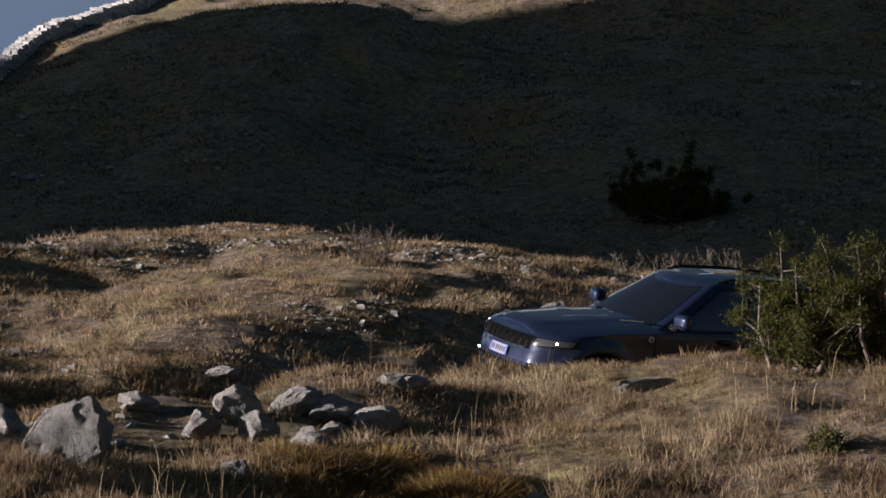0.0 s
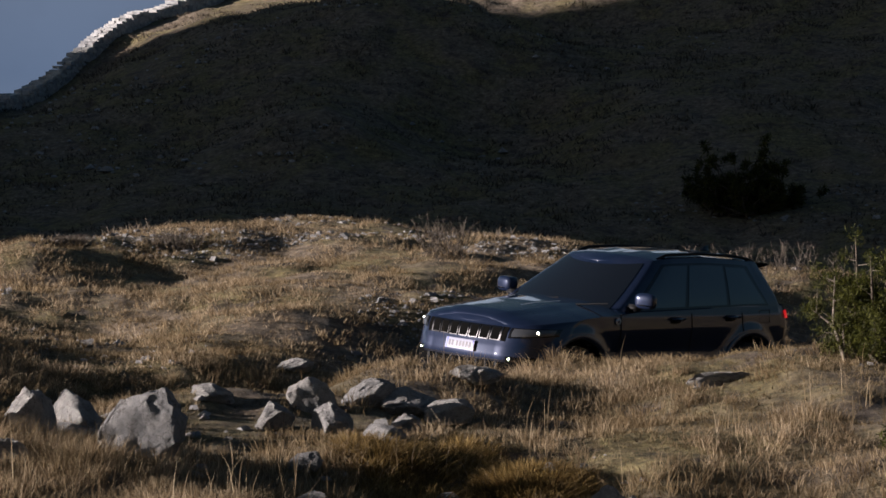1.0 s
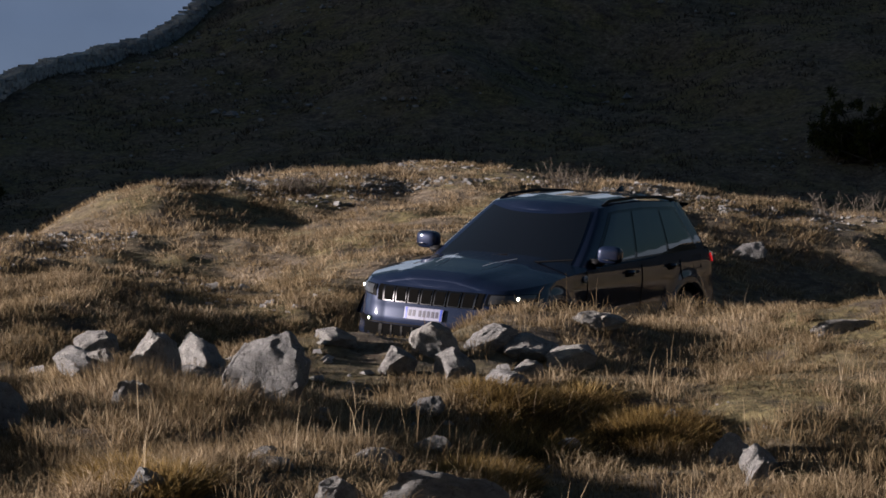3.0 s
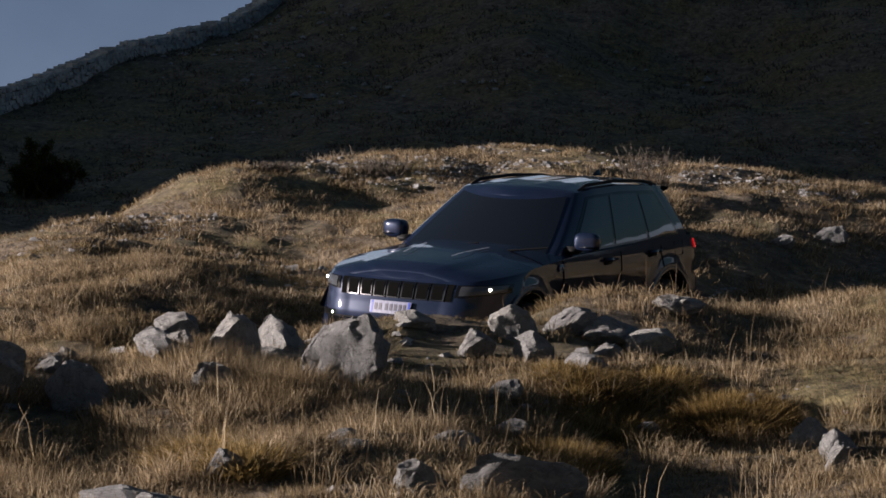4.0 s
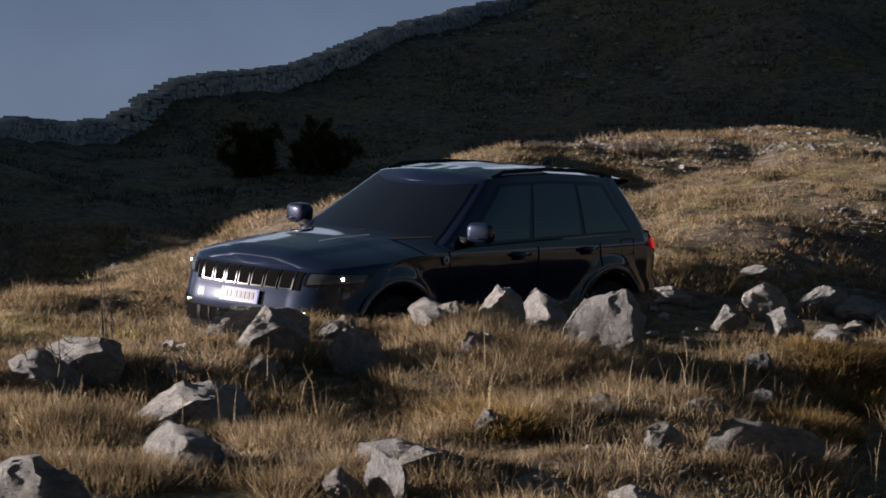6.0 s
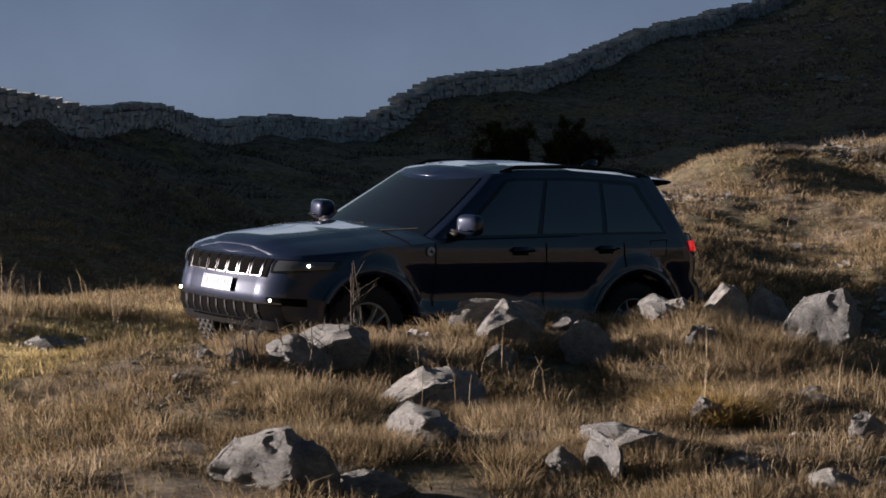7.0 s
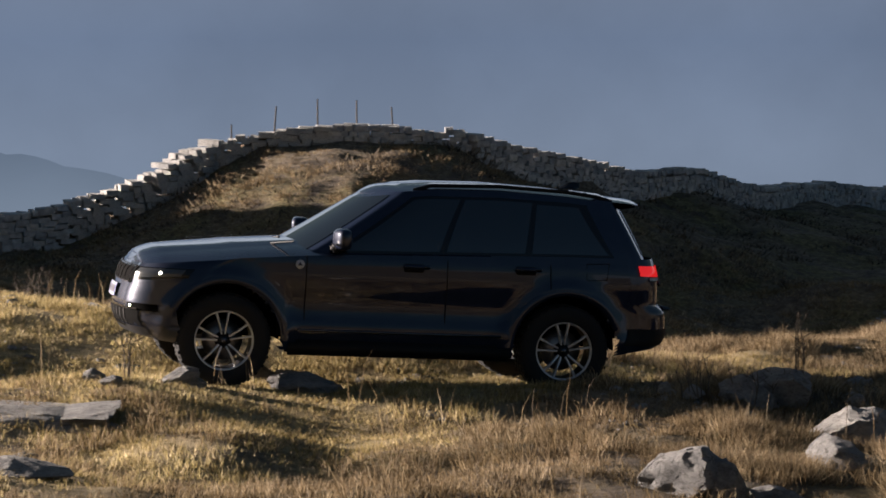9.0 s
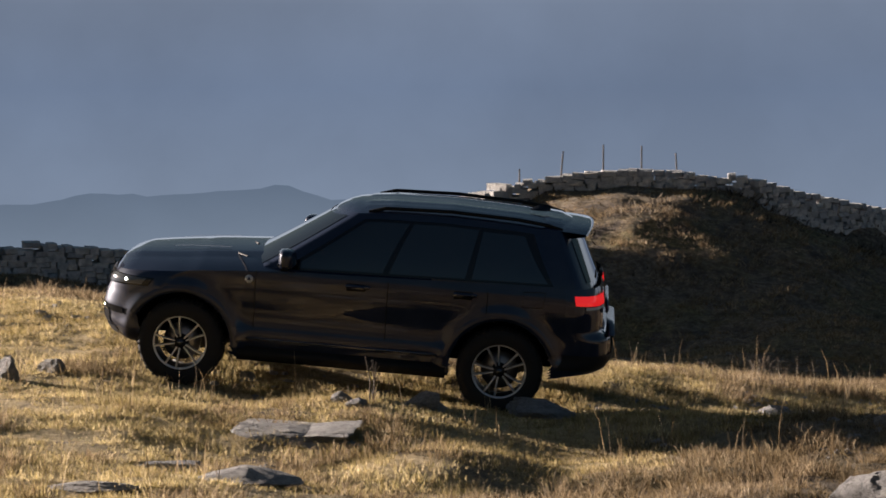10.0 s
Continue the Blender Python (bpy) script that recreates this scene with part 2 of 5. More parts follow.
# ---- the way of the car: t, x, y, z, roll, pitch, yaw ----
DRIVE = [
    (0.0, 3.81, 26.67, 0.45, -3.5, -5.7, 205.1),
    (0.5, 2.92, 25.97, 0.62, -1.8, -5.0, 216.7),
    (1.0, 2.12, 25.26, 0.73, -1.2, -4.2, 226.8),
    (1.5, 1.54, 24.57, 0.81, -1.4, -4.8, 234.4),
    (2.0, 0.99, 23.93, 0.93, 0.6, -5.8, 239.8),
    (2.5, 0.58, 23.24, 0.91, -1.8, -3.2, 242.1),
    (4.0, -0.77, 21.19, 1.04, -0.5, -2.3, 246.2),
    (4.5, -1.32, 20.43, 1.02, -2.7, -2.6, 246.3),
    (5.0, -1.98, 19.43, 1.12, -2.2, -3.0, 246.1),
    (6.5, -4.19, 16.34, 1.41, 0.3, -4.2, 240.5),
    (7.0, -4.90, 15.40, 1.52, 1.4, -4.7, 237.7),
    (7.5, -5.59, 14.53, 1.68, 2.9, -6.2, 234.1),
    (8.0, -6.39, 13.36, 1.81, 4.2, -6.5, 230.7),
    (8.5, -7.18, 12.26, 1.99, 4.8, -5.8, 228.8),
    (9.0, -8.12, 11.34, 2.09, 2.2, -3.7, 225.8),
    (9.5, -9.24, 10.84, 2.19, -2.0, -3.2, 222.0),
    (10.0, -10.45, 10.33, 2.29, -4.8, -4.8, 216.6),
]
WHEELBASE, TRACK_W, WHEEL_R = 2.915, 1.63, 0.39

# ---- terrain: control heights of the forms, joined by a smooth surface ----
ROUND = [
    (2.00, 3.00, 2.20), (3.00, -7.00, 2.80), (-6.00, -3.00, 2.40), (10.00, 8.00, 2.30), (-15.00, 4.00, 2.20), (14.00, 24.00, 1.60),
    (-28.00, 2.00, 1.90), (-24.00, -14.00, 1.90),
]
MOUND = [
    (-4.95, 34.39, 1.81), (-3.55, 35.48, 1.87), (-2.60, 36.55, 1.95), (-1.57, 37.10, 1.90), (-0.37, 36.66, 1.80), (0.97, 35.72, 1.73),
    (3.10, 34.80, 1.46), (4.74, 34.38, 1.34), (-5.60, 33.35, 1.90), (-6.00, 31.30, 1.74), (-6.31, 29.26, 1.60), (-4.45, 44.34, 0.36),
    (-0.15, 44.56, 0.20), (4.09, 43.75, -0.22), (-2.87, 23.60, 1.51), (-1.44, 27.62, 1.54), (0.60, 28.61, 1.42), (-4.29, 32.63, 1.45),
    (0.53, 32.64, 1.61), (-7.98, 26.46, 1.42), (-7.03, 27.62, 1.54), (-6.40, 29.72, 1.40), (-4.35, 27.95, 1.37), (-3.46, 26.56, 1.29),
    (-5.84, 22.64, 1.70),
]
HOLLOW = [
    (-9.82, 32.20, 0.42), (-8.62, 33.38, 0.47), (-7.82, 35.50, 0.40), (-11.52, 23.11, 0.36), (-10.53, 23.39, 0.33), (-9.41, 23.70, 0.31),
    (-9.12, 29.02, 0.32), (-15.98, 21.11, 0.61), (-15.04, 21.53, 0.54), (-14.11, 21.96, 0.51), (-10.57, 22.06, 0.68), (-9.45, 22.77, 0.64),
    (-12.33, 19.92, 0.93), (-18.74, 19.31, 1.02), (-22.18, 17.01, 1.63), (-9.04, 26.57, 0.69),
]
EDGE = [
    (-8.89, 17.72, 1.49), (-8.09, 17.94, 1.46), (-7.01, 17.73, 1.48), (-12.51, 16.19, 1.62), (-11.75, 16.54, 1.56), (-10.99, 16.89, 1.52),
    (-15.31, 14.46, 1.98), (-14.22, 15.13, 1.86), (-8.33, 17.64, 1.52), (-7.38, 18.23, 1.49), (-18.17, 12.60, 2.44), (-17.22, 13.39, 2.37),
    (-11.20, 15.73, 1.70), (-9.62, 15.75, 1.77), (-8.15, 15.66, 1.77),
]
KERB = [
    (-2.88, 15.91, 2.05), (-2.40, 15.73, 2.00), (-2.02, 15.65, 2.01), (-0.40, 19.04, 1.81), (0.82, 19.61, 1.79), (2.09, 19.98, 1.79),
    (2.81, 20.71, 1.65), (1.56, 21.10, 1.62), (2.34, 20.60, 1.66), (3.07, 19.93, 2.02), (3.65, 19.64, 2.11), (4.65, 18.63, 2.08),
    (-1.41, 17.23, 1.97), (-0.54, 16.85, 2.11), (0.09, 17.44, 2.09), (0.75, 18.53, 1.99), (2.17, 19.73, 1.96), (-4.74, 12.18, 2.26),
    (-4.17, 13.91, 2.19), (-3.50, 14.10, 2.21), (-2.91, 14.27, 2.25), (-2.16, 14.48, 2.21), (-0.99, 13.75, 2.18), (-0.50, 15.95, 1.94),
]
GULLY = [
    (-0.78, 14.28, 2.11), (-0.40, 13.30, 1.99), (-0.47, 12.28, 2.04), (0.36, 14.90, 1.81), (0.17, 16.12, 1.96), (-1.66, 14.17, 2.13),
    (-2.86, 15.02, 2.03), (-4.02, 15.37, 2.01), (-1.66, 12.14, 2.12), (-2.81, 12.48, 2.03), (-1.98, 10.57, 2.07), (-0.90, 11.72, 2.02),
    (1.05, 14.47, 1.71), (1.79, 13.56, 1.71), (0.42, 11.87, 1.82), (1.91, 17.64, 1.73), (2.34, 15.67, 1.84), (1.47, 13.11, 1.88),
    (3.05, 14.69, 1.70), (-0.40, 14.01, 1.83), (1.09, 17.11, 1.85), (3.39, 16.12, 1.99), (2.12, 16.11, 1.90), (0.06, 15.11, 1.91),
    (-1.46, 14.61, 1.95),
]
KNOLL = [
    (-4.61, 10.13, 2.27), (-3.93, 10.83, 2.22), (-3.02, 11.61, 2.16), (-1.93, 11.92, 2.16), (-0.93, 11.67, 2.18), (-3.75, 8.58, 2.21),
    (-3.01, 9.31, 2.17), (-2.11, 9.77, 2.16), (-1.15, 10.03, 2.13), (-0.26, 10.80, 2.02), (-8.30, 10.98, 2.04), (-6.99, 11.38, 2.08),
    (-5.24, 11.32, 2.21), (-4.47, 11.13, 2.26), (-3.65, 11.86, 2.37), (-6.60, 8.45, 2.10), (-5.23, 9.08, 2.10), (-5.03, 7.29, 2.13),
    (-4.55, 9.42, 2.23), (-3.45, 7.16, 2.30),
]
FLAT = [
    (-9.75, 9.07, 2.12), (-7.48, 9.92, 2.18), (-7.40, 7.00, 2.21), (-5.94, 7.70, 2.24), (-5.29, 8.94, 2.28), (-6.12, 6.03, 2.23),
    (-4.26, 7.21, 2.23), (-10.97, 7.51, 2.43), (-9.06, 8.70, 2.42), (-7.07, 10.09, 2.28), (-5.96, 11.01, 2.23), (-8.58, 6.23, 2.39),
    (-6.78, 7.47, 2.40), (-5.28, 8.32, 2.36), (-6.52, 5.33, 2.40), (-4.43, 7.07, 2.38),
]
HILL = [
    (-10.25, 44.27, -0.05), (-7.68, 48.77, 0.72), (-3.28, 53.40, 0.65), (1.78, 49.96, 0.37), (-7.11, 63.18, 1.69), (0.39, 64.13, 1.39),
    (-8.42, 73.51, 4.48), (1.95, 75.88, 4.47), (-3.55, 51.64, 0.80), (2.61, 50.60, 0.27), (7.47, 50.60, 0.27), (-4.52, 62.87, 2.93),
    (4.47, 63.87, 2.90), (12.03, 63.87, 2.90), (-0.26, 74.15, 5.71), (13.67, 74.15, 5.71), (9.21, 82.38, 8.10),
]
SLOPE = [
    (-13.81, 30.76, -0.27), (-15.48, 34.52, 0.02), (-17.55, 39.22, 0.37), (-16.86, 46.69, -0.10), (-11.66, 54.45, 0.00), (-10.52, 63.34, 1.48),
    (-18.70, 26.46, 0.23), (-20.35, 39.15, 1.12), (-19.59, 46.03, 0.10), (-22.75, 23.88, 0.81), (-25.00, 27.20, 0.65), (-16.53, 34.95, 0.65),
    (-13.37, 28.57, 0.31), (-13.51, 33.27, 0.47), (-20.62, 32.54, 2.22), (-15.73, 23.59, 0.65), (-16.22, 28.44, 0.84), (-19.55, 30.97, 1.62),
    (-21.74, 30.49, 2.06), (-20.54, 36.66, 1.54),
]
RIDGE = [
    (-37.90, 16.95, 1.48), (-33.03, 20.99, 1.27), (-30.59, 23.00, 1.10), (-27.66, 27.90, 0.70), (-26.85, 29.04, 0.93), (-25.93, 30.27, 1.40),
    (-25.67, 31.06, 1.70), (-25.59, 31.77, 2.24), (-24.96, 32.21, 2.56), (-23.85, 32.93, 2.63), (-22.73, 33.63, 2.61), (-21.42, 34.44, 2.45),
    (-20.82, 37.16, 2.06), (-20.68, 41.93, 1.44), (-21.05, 48.72, 0.51), (-21.35, 51.89, 0.19), (-20.99, 54.24, -0.12), (-20.44, 55.06, -0.08),
    (-19.83, 55.95, 0.35), (-19.53, 57.29, 0.94), (-17.71, 60.20, 0.91), (-17.33, 61.36, 0.97), (-16.92, 63.09, 1.32), (-16.24, 64.91, 1.70),
    (-15.54, 68.28, 1.96), (-14.73, 71.69, 2.30), (-13.97, 75.10, 2.65), (-12.40, 80.07, 4.56), (-11.15, 83.14, 5.19), (-8.99, 88.25, 6.27),
]


# the dry stone wall runs along the ridge; behind it the land falls to the valley
WALL_LINE = [(x, y) for x, y, z in RIDGE] + [(8.0, 96.0), (30.0, 104.0)]
WALL_TALL = [0.60, 0.62, 0.62, 0.66, 0.62, 0.60, 0.60, 0.50, 0.32, 0.28, 0.26, 0.42, 0.50, 0.46, 0.45, 0.48, 0.48, 0.50, 0.62] + [0.50] * 11


def wheel_points():
    for t, x, y, z, rx, ry, rz in DRIVE:
        m = pose(x, y, z, rx, ry, rz)
        for sx in (-0.5, 0.5):
            for sy in (-0.5, 0.5):
                yield tuple(m @ Vector((sx * WHEELBASE, sy * TRACK_W, 0)))


class Surface:
    """A smoothed thin plate through control heights."""

    def __init__(self, pts, soft):
        self.p = np.array(pts)
        n = len(self.p)
        k = self.kernel(self.p[:, :2]) + np.diag(soft)
        q = np.c_[np.ones(n), self.p[:, :2]]
        a = np.block([[k, q], [q.T, np.zeros((3, 3))]])
        s = np.linalg.solve(a, np.r_[self.p[:, 2], 0, 0, 0])
        self.w, self.c = s[:n], s[n:]

    def kernel(self, xy):
        d2 = ((xy[:, None, :] - self.p[None, :, :2]) ** 2).sum(-1) + 1e-9
        return 0.5 * d2 * np.log(d2) * 0.01

    def __call__(self, xy):
        out = np.empty(len(xy))
        for i in range(0, len(xy), 20000):
            b = xy[i:i + 20000]
            out[i:i + 20000] = self.kernel(b) @ self.w + self.c[0] + b @ self.c[1:]
        return out


WHEELS = list(wheel_points())
NEAR = KERB + GULLY + KNOLL + FLAT + EDGE
FAR = MOUND + HOLLOW + HILL + SLOPE + RIDGE + ROUND
CONTROL = WHEELS + NEAR + FAR
FORM = Surface(CONTROL, [0.008] * len(WHEELS) + [0.002] * len(NEAR) + [0.002] * len(FAR))
HUB = np.array((1.6, -4.5))
RIM = np.array(WALL_LINE) - HUB
RIM_A = np.arctan2(RIM[:, 1], RIM[:, 0])
order = np.argsort(RIM_A)
EDGE_A, EDGE_R = RIM_A[order], np.hypot(RIM[:, 0], RIM[:, 1])[order]
EDGE_Z = np.array([z for x, y, z in RIDGE] + [12.0, 12.0])[order]
TRACK = np.array([(d[1], d[2]) for d in DRIVE])


def track_gap(x, y):
    """Distance from the car's way."""
    return np.sqrt(((np.c_[x, y][:, None, :] - TRACK[None]) ** 2).sum(-1)).min(1)


def flat_zone(x, y):
    """1 on the grazed flat beside the track, 0 elsewhere."""
    return np.clip((-5.2 - x) / 1.6, 0, 1) * np.clip((19.5 - y + 0.8 * vnoise(x / 1.5, y / 1.5, 77)) / 3.0, 0, 1) * np.clip((x + 40) / 8, 0, 1)


def height(x, y):
    x, y = np.atleast_1d(np.asarray(x, float)), np.atleast_1d(np.asarray(y, float))
    r = np.hypot(x - HUB[0], y - HUB[1])
    lim = np.minimum(1, 125 / np.maximum(r, 1e-6))
    xx, yy = HUB[0] + (x - HUB[0]) * lim, HUB[1] + (y - HUB[1]) * lim
    z = FORM(np.c_[xx, yy])
    ahead = (y > -20) & (r < 126)
    z = np.where(ahead, z, np.clip(z, -6, 6))
    z = z - np.clip((r - 125) / 900, 0, 1) ** 0.8 * 260
    way = np.arctan2(y - HUB[1], x - HUB[0]) % (2 * math.pi)
    edge = np.interp(way, EDGE_A, EDGE_R)
    z = np.where(r > edge + 0.4, np.minimum(z, np.interp(way, EDGE_A, EDGE_Z) - 0.05), z)
    z = z - np.clip(r - edge - 1.2, 0, 160) * 0.40 * np.clip((r - edge - 1.2) / 4, 0, 1)
    # unseen mountain slope and knoll added towards the sun to shade the hills
    shade_shoulder = 118 * np.exp(-((x + 112) / 11) ** 2) * np.clip((y - 23) / 6, 0, 1) * np.clip((70 - y) / 7, 0, 1) - 60
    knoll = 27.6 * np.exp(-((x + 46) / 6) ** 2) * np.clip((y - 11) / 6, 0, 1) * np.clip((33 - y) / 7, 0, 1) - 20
    # unseen hillside added behind the camera to darken the car's reflections
    behind = np.clip(-18 - y, 0, 70) * 0.42 * np.clip((x + 75) / 30, 0, 1) + 3
    z = np.where((x < -70) & (y < 80) & (r < 400), np.maximum(z, shade_shoulder), z)
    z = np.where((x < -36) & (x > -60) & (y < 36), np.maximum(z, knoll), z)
    z = np.where((y < -18) & (r < 400), np.maximum(z, behind), z)
    gap = np.clip(track_gap(xx, yy) / 2.2, 0.12, 1)
    far = np.clip((r - 25) / 40, 0, 1)
    gap = gap * (1 - 0.6 * flat_zone(x, y))
    z = z + gap * (0.10 * vnoise(x / 1.9, y / 1.9, 1) + 0.075 * vnoise(x / 0.75, y / 0.75, 2) + 0.04 * vnoise(x / 0.32, y / 0.32, 3))
    z = z + far * (0.10 * vnoise(x / 4.5, y / 4.5, 4) + 0.09 * vnoise(x / 1.3, y / 0.9, 5))
    return z


def ground():
    fine = np.radians(np.arange(73, 147, 0.12))
    rest = np.radians(np.arange(148, 432, 3.0))
    ang = np.r_[fine, rest]
    rad = np.r_[np.arange(0.5, 9, 1.0), np.arange(9, 34, 0.11), np.geomspace(34, 126, 210), np.geomspace(130, 3500, 26)]
    rr, aa = np.meshgrid(rad, ang, indexing="ij")
    x, y = HUB[0] + rr * np.cos(aa), HUB[1] + rr * np.sin(aa)
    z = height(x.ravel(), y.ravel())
    verts = np.c_[x.ravel(), y.ravel(), z]
    faces = grid_faces(len(rad), len(ang), wrap=True)
    verts = np.vstack([verts, [HUB[0], HUB[1], verts[0, 2]]])
    ob = raw("ground", verts, faces, TURF)
    return tagged(ob, "dry autumn mountain turf with bare stony patches and a track", "ground", kind="structure")


GROUND = ground()


def ip_crest(a):
    """The nearer ridge: one summit that sinks to either side."""
    d = np.degrees(a)
    return np.interp(d, [118, 126.5, 128.6, 130.5, 133.6, 137, 150, 190], [-420, -300, -140, -124, -104, -108, -130, -160]) + 3 * vnoise(d * 1.1, d * 0, 5) + 1.2 * vnoise(d * 4, d * 0, 6)


def haze_ring(name, label, radius, top, low, material, a0, a1, seed, rough):
    n, k = 220, 40
    a = np.radians(np.linspace(a0, a1, n))
    crest = ip_crest(a) if top is None else top + rough * (vnoise(a * 9, a * 0, seed) + 0.5 * vnoise(a * 23, a * 0, seed + 1) + 0.25 * vnoise(a * 60, a * 0, seed + 2))
    v = np.linspace(0, 1, k)[:, None]
    z = low + (crest - low) * v
    r = radius * (1 + 0.25 * v)
    verts = np.stack([r * np.cos(a), r * np.sin(a), z + 0 * a], -1).reshape(-1, 3)
    return tagged(raw(name, verts, grid_faces(k, n), material), label, "backdrop", kind="structure")


haze_ring("backdrop", "hazy blue mountainside across the valley, haze painted as glow", 2200, 440, -500, HAZE, 60, 420, 11, 25)
haze_ring("backdrop", "misty nearer ridge across the valley, mist painted as glow", 1500, None, -420, HAZE2, 118, 190, 21, 14)


# ---- stones ----
def rock_mesh(name, seed, flat=1.0, cuts=11):
    """An angular boulder of unit size: a ball cut by planes, then roughened."""
    rnd = random.Random(seed)
    bm = bmesh.new()
    bmesh.ops.create_icosphere(bm, subdivisions=4, radius=0.62)
    for _ in range(cuts):
        n = Vector((rnd.uniform(-1, 1), rnd.uniform(-1, 1), rnd.uniform(-0.35, 1) * flat)).normalized()
        d = rnd.uniform(0.20, 0.42)
        for v in bm.verts:
            over = v.co.dot(n) - d
            if over > 0:
                v.co -= n * over * 0.95
    for v in bm.verts:
        q = v.co * 2.3 + Vector((seed * 3.1, seed * 1.7, 0))
        v.co += v.co.normalized() * (0.07 * noise.noise(q) + 0.05 * noise.noise(q * 3.1) + 0.035 * abs(noise.noise(q * 6.0)) + 0.02 * noise.noise(q * 15.0))
    lo = [min(v.co[i] for v in bm.verts) for i in range(3)]
    hi = [max(v.co[i] for v in bm.verts) for i in range(3)]
    for v in bm.verts:
        for i in range(3):
            v.co[i] = (v.co[i] - (lo[i] + hi[i]) / 2) / (hi[i] - lo[i])
    me = bpy.data.meshes.new(name)
    bm.to_mesh(me)
    bm.free()
    me.materials.append(STONE)
    me.shade_smooth()
    me.set_sharp_from_angle(angle=radians(28))
    return me


ROCKS = [rock_mesh("rock", s, 1.0 if s % 3 else 2.2) for s in range(12)]


def rock(x, y, wide, tall, k, label, group):
    ob = new("rock", ROCKS[k % 12])
    deep = wide * (0.62 + 0.25 * ((k * 7) % 5) / 5)
    z = float(height(x, y)[0])
    ob.matrix_world = pose(x, y, z + tall * 0.32, (k * 37) % 17 - 8, (k * 53) % 15 - 7, (k * 71) % 50 - 25 + 20) @ Matrix.Diagonal((wide * 1.12, deep * 1.1, tall * 1.5, 1))
    return tagged(ob, label, "rock", group)


# x, y, width, height of the boulders
CREST_ROCKS = [
    (-3.81, 20.01, 0.39, 0.26), (-2.08, 14.15, 0.36, 0.29), (-1.97, 15.35, 0.37, 0.27), (-1.26, 13.79, 0.56, 0.39), (-2.54, 14.03, 0.34, 0.11),
    (-1.94, 14.95, 0.48, 0.14), (-2.03, 13.14, 0.22, 0.18), (-0.60, 16.02, 0.28, 0.19), (-0.38, 16.74, 0.40, 0.24), (-0.17, 16.04, 0.30, 0.21),
    (0.02, 17.07, 0.40, 0.18), (0.33, 17.07, 0.45, 0.18), (0.65, 16.99, 0.36, 0.16), (0.37, 16.27, 0.26, 0.11), (0.23, 15.66, 0.29, 0.12),
    (-0.26, 14.63, 0.24, 0.12), (-0.11, 13.32, 0.22, 0.09), (0.84, 18.42, 0.38, 0.12), (2.90, 18.63, 0.53, 0.11), (1.46, 15.11, 0.20, 0.08),
    (-0.36, 12.22, 0.30, 0.08), (-1.14, 16.61, 0.31, 0.11), (-1.21, 24.17, 0.37, 0.12),
]
LOW_ROCKS = [
    (1.79, 14.21, 0.23, 0.21), (2.01, 13.92, 0.26, 0.19), (0.73, 14.35, 0.15, 0.13), (-3.28, 13.86, 0.23, 0.08), (-2.55, 14.07, 0.39, 0.12),
    (-2.44, 13.98, 0.23, 0.15), (-2.04, 13.21, 0.22, 0.17), (-0.34, 10.38, 0.26, 0.18), (0.17, 10.44, 0.57, 0.24), (-1.37, 10.36, 0.21, 0.14),
    (-0.36, 11.99, 0.20, 0.08), (-1.64, 9.31, 0.48, 0.11), (-0.97, 11.72, 0.17, 0.06), (-3.33, 12.33, 0.21, 0.09), (1.81, 14.26, 0.27, 0.13),
    (1.94, 12.97, 0.18, 0.21), (0.85, 18.44, 0.43, 0.11), (2.66, 30.57, 0.45, 0.22), (2.01, 29.48, 0.29, 0.15), (1.46, 15.04, 0.20, 0.08),
]
KNOLL_ROCKS = [
    (-3.63, 13.12, 0.62, 0.24), (-3.41, 12.76, 0.45, 0.32), (-2.86, 13.00, 0.39, 0.27), (-2.50, 13.96, 0.38, 0.13), (-3.23, 13.64, 0.17, 0.09),
    (-4.36, 10.93, 0.41, 0.22), (-4.22, 11.28, 0.49, 0.25), (-3.22, 10.39, 0.74, 0.25), (-2.82, 9.16, 0.42, 0.18), (-3.12, 7.41, 0.52, 0.27),
    (-2.90, 7.47, 0.40, 0.23), (-2.61, 7.75, 0.35, 0.12), (-1.56, 8.67, 0.24, 0.23), (-1.46, 9.12, 0.38, 0.13), (-0.85, 9.18, 0.28, 0.09),
    (-0.31, 8.91, 0.27, 0.12), (-3.64, 11.44, 0.13, 0.09), (-1.79, 8.61, 0.18, 0.15), (-0.83, 11.28, 0.18, 0.07), (-3.28, 12.06, 0.23, 0.14),
]
FLAT_ROCKS = [
    (-4.91, 10.71, 0.14, 0.08), (-8.07, 10.22, 0.51, 0.15), (-3.22, 14.03, 0.18, 0.12), (-9.06, 10.81, 0.54, 0.17), (-7.89, 10.02, 0.60, 0.16),
    (-8.45, 9.09, 0.32, 0.14), (-8.85, 8.49, 0.18, 0.09), (-8.21, 7.45, 0.84, 0.07), (-7.47, 6.13, 0.23, 0.05), (-11.23, 8.85, 0.36, 0.18),
    (-11.88, 7.92, 0.26, 0.13), (-11.79, 7.34, 0.25, 0.20), (-8.25, 7.41, 1.08, 0.08), (-7.63, 5.32, 0.53, 0.06), (-6.56, 5.04, 0.65, 0.07),
    (-6.92, 3.97, 0.59, 0.05), (-8.39, 9.12, 0.29, 0.10), (-8.61, 8.42, 0.19, 0.07),
]
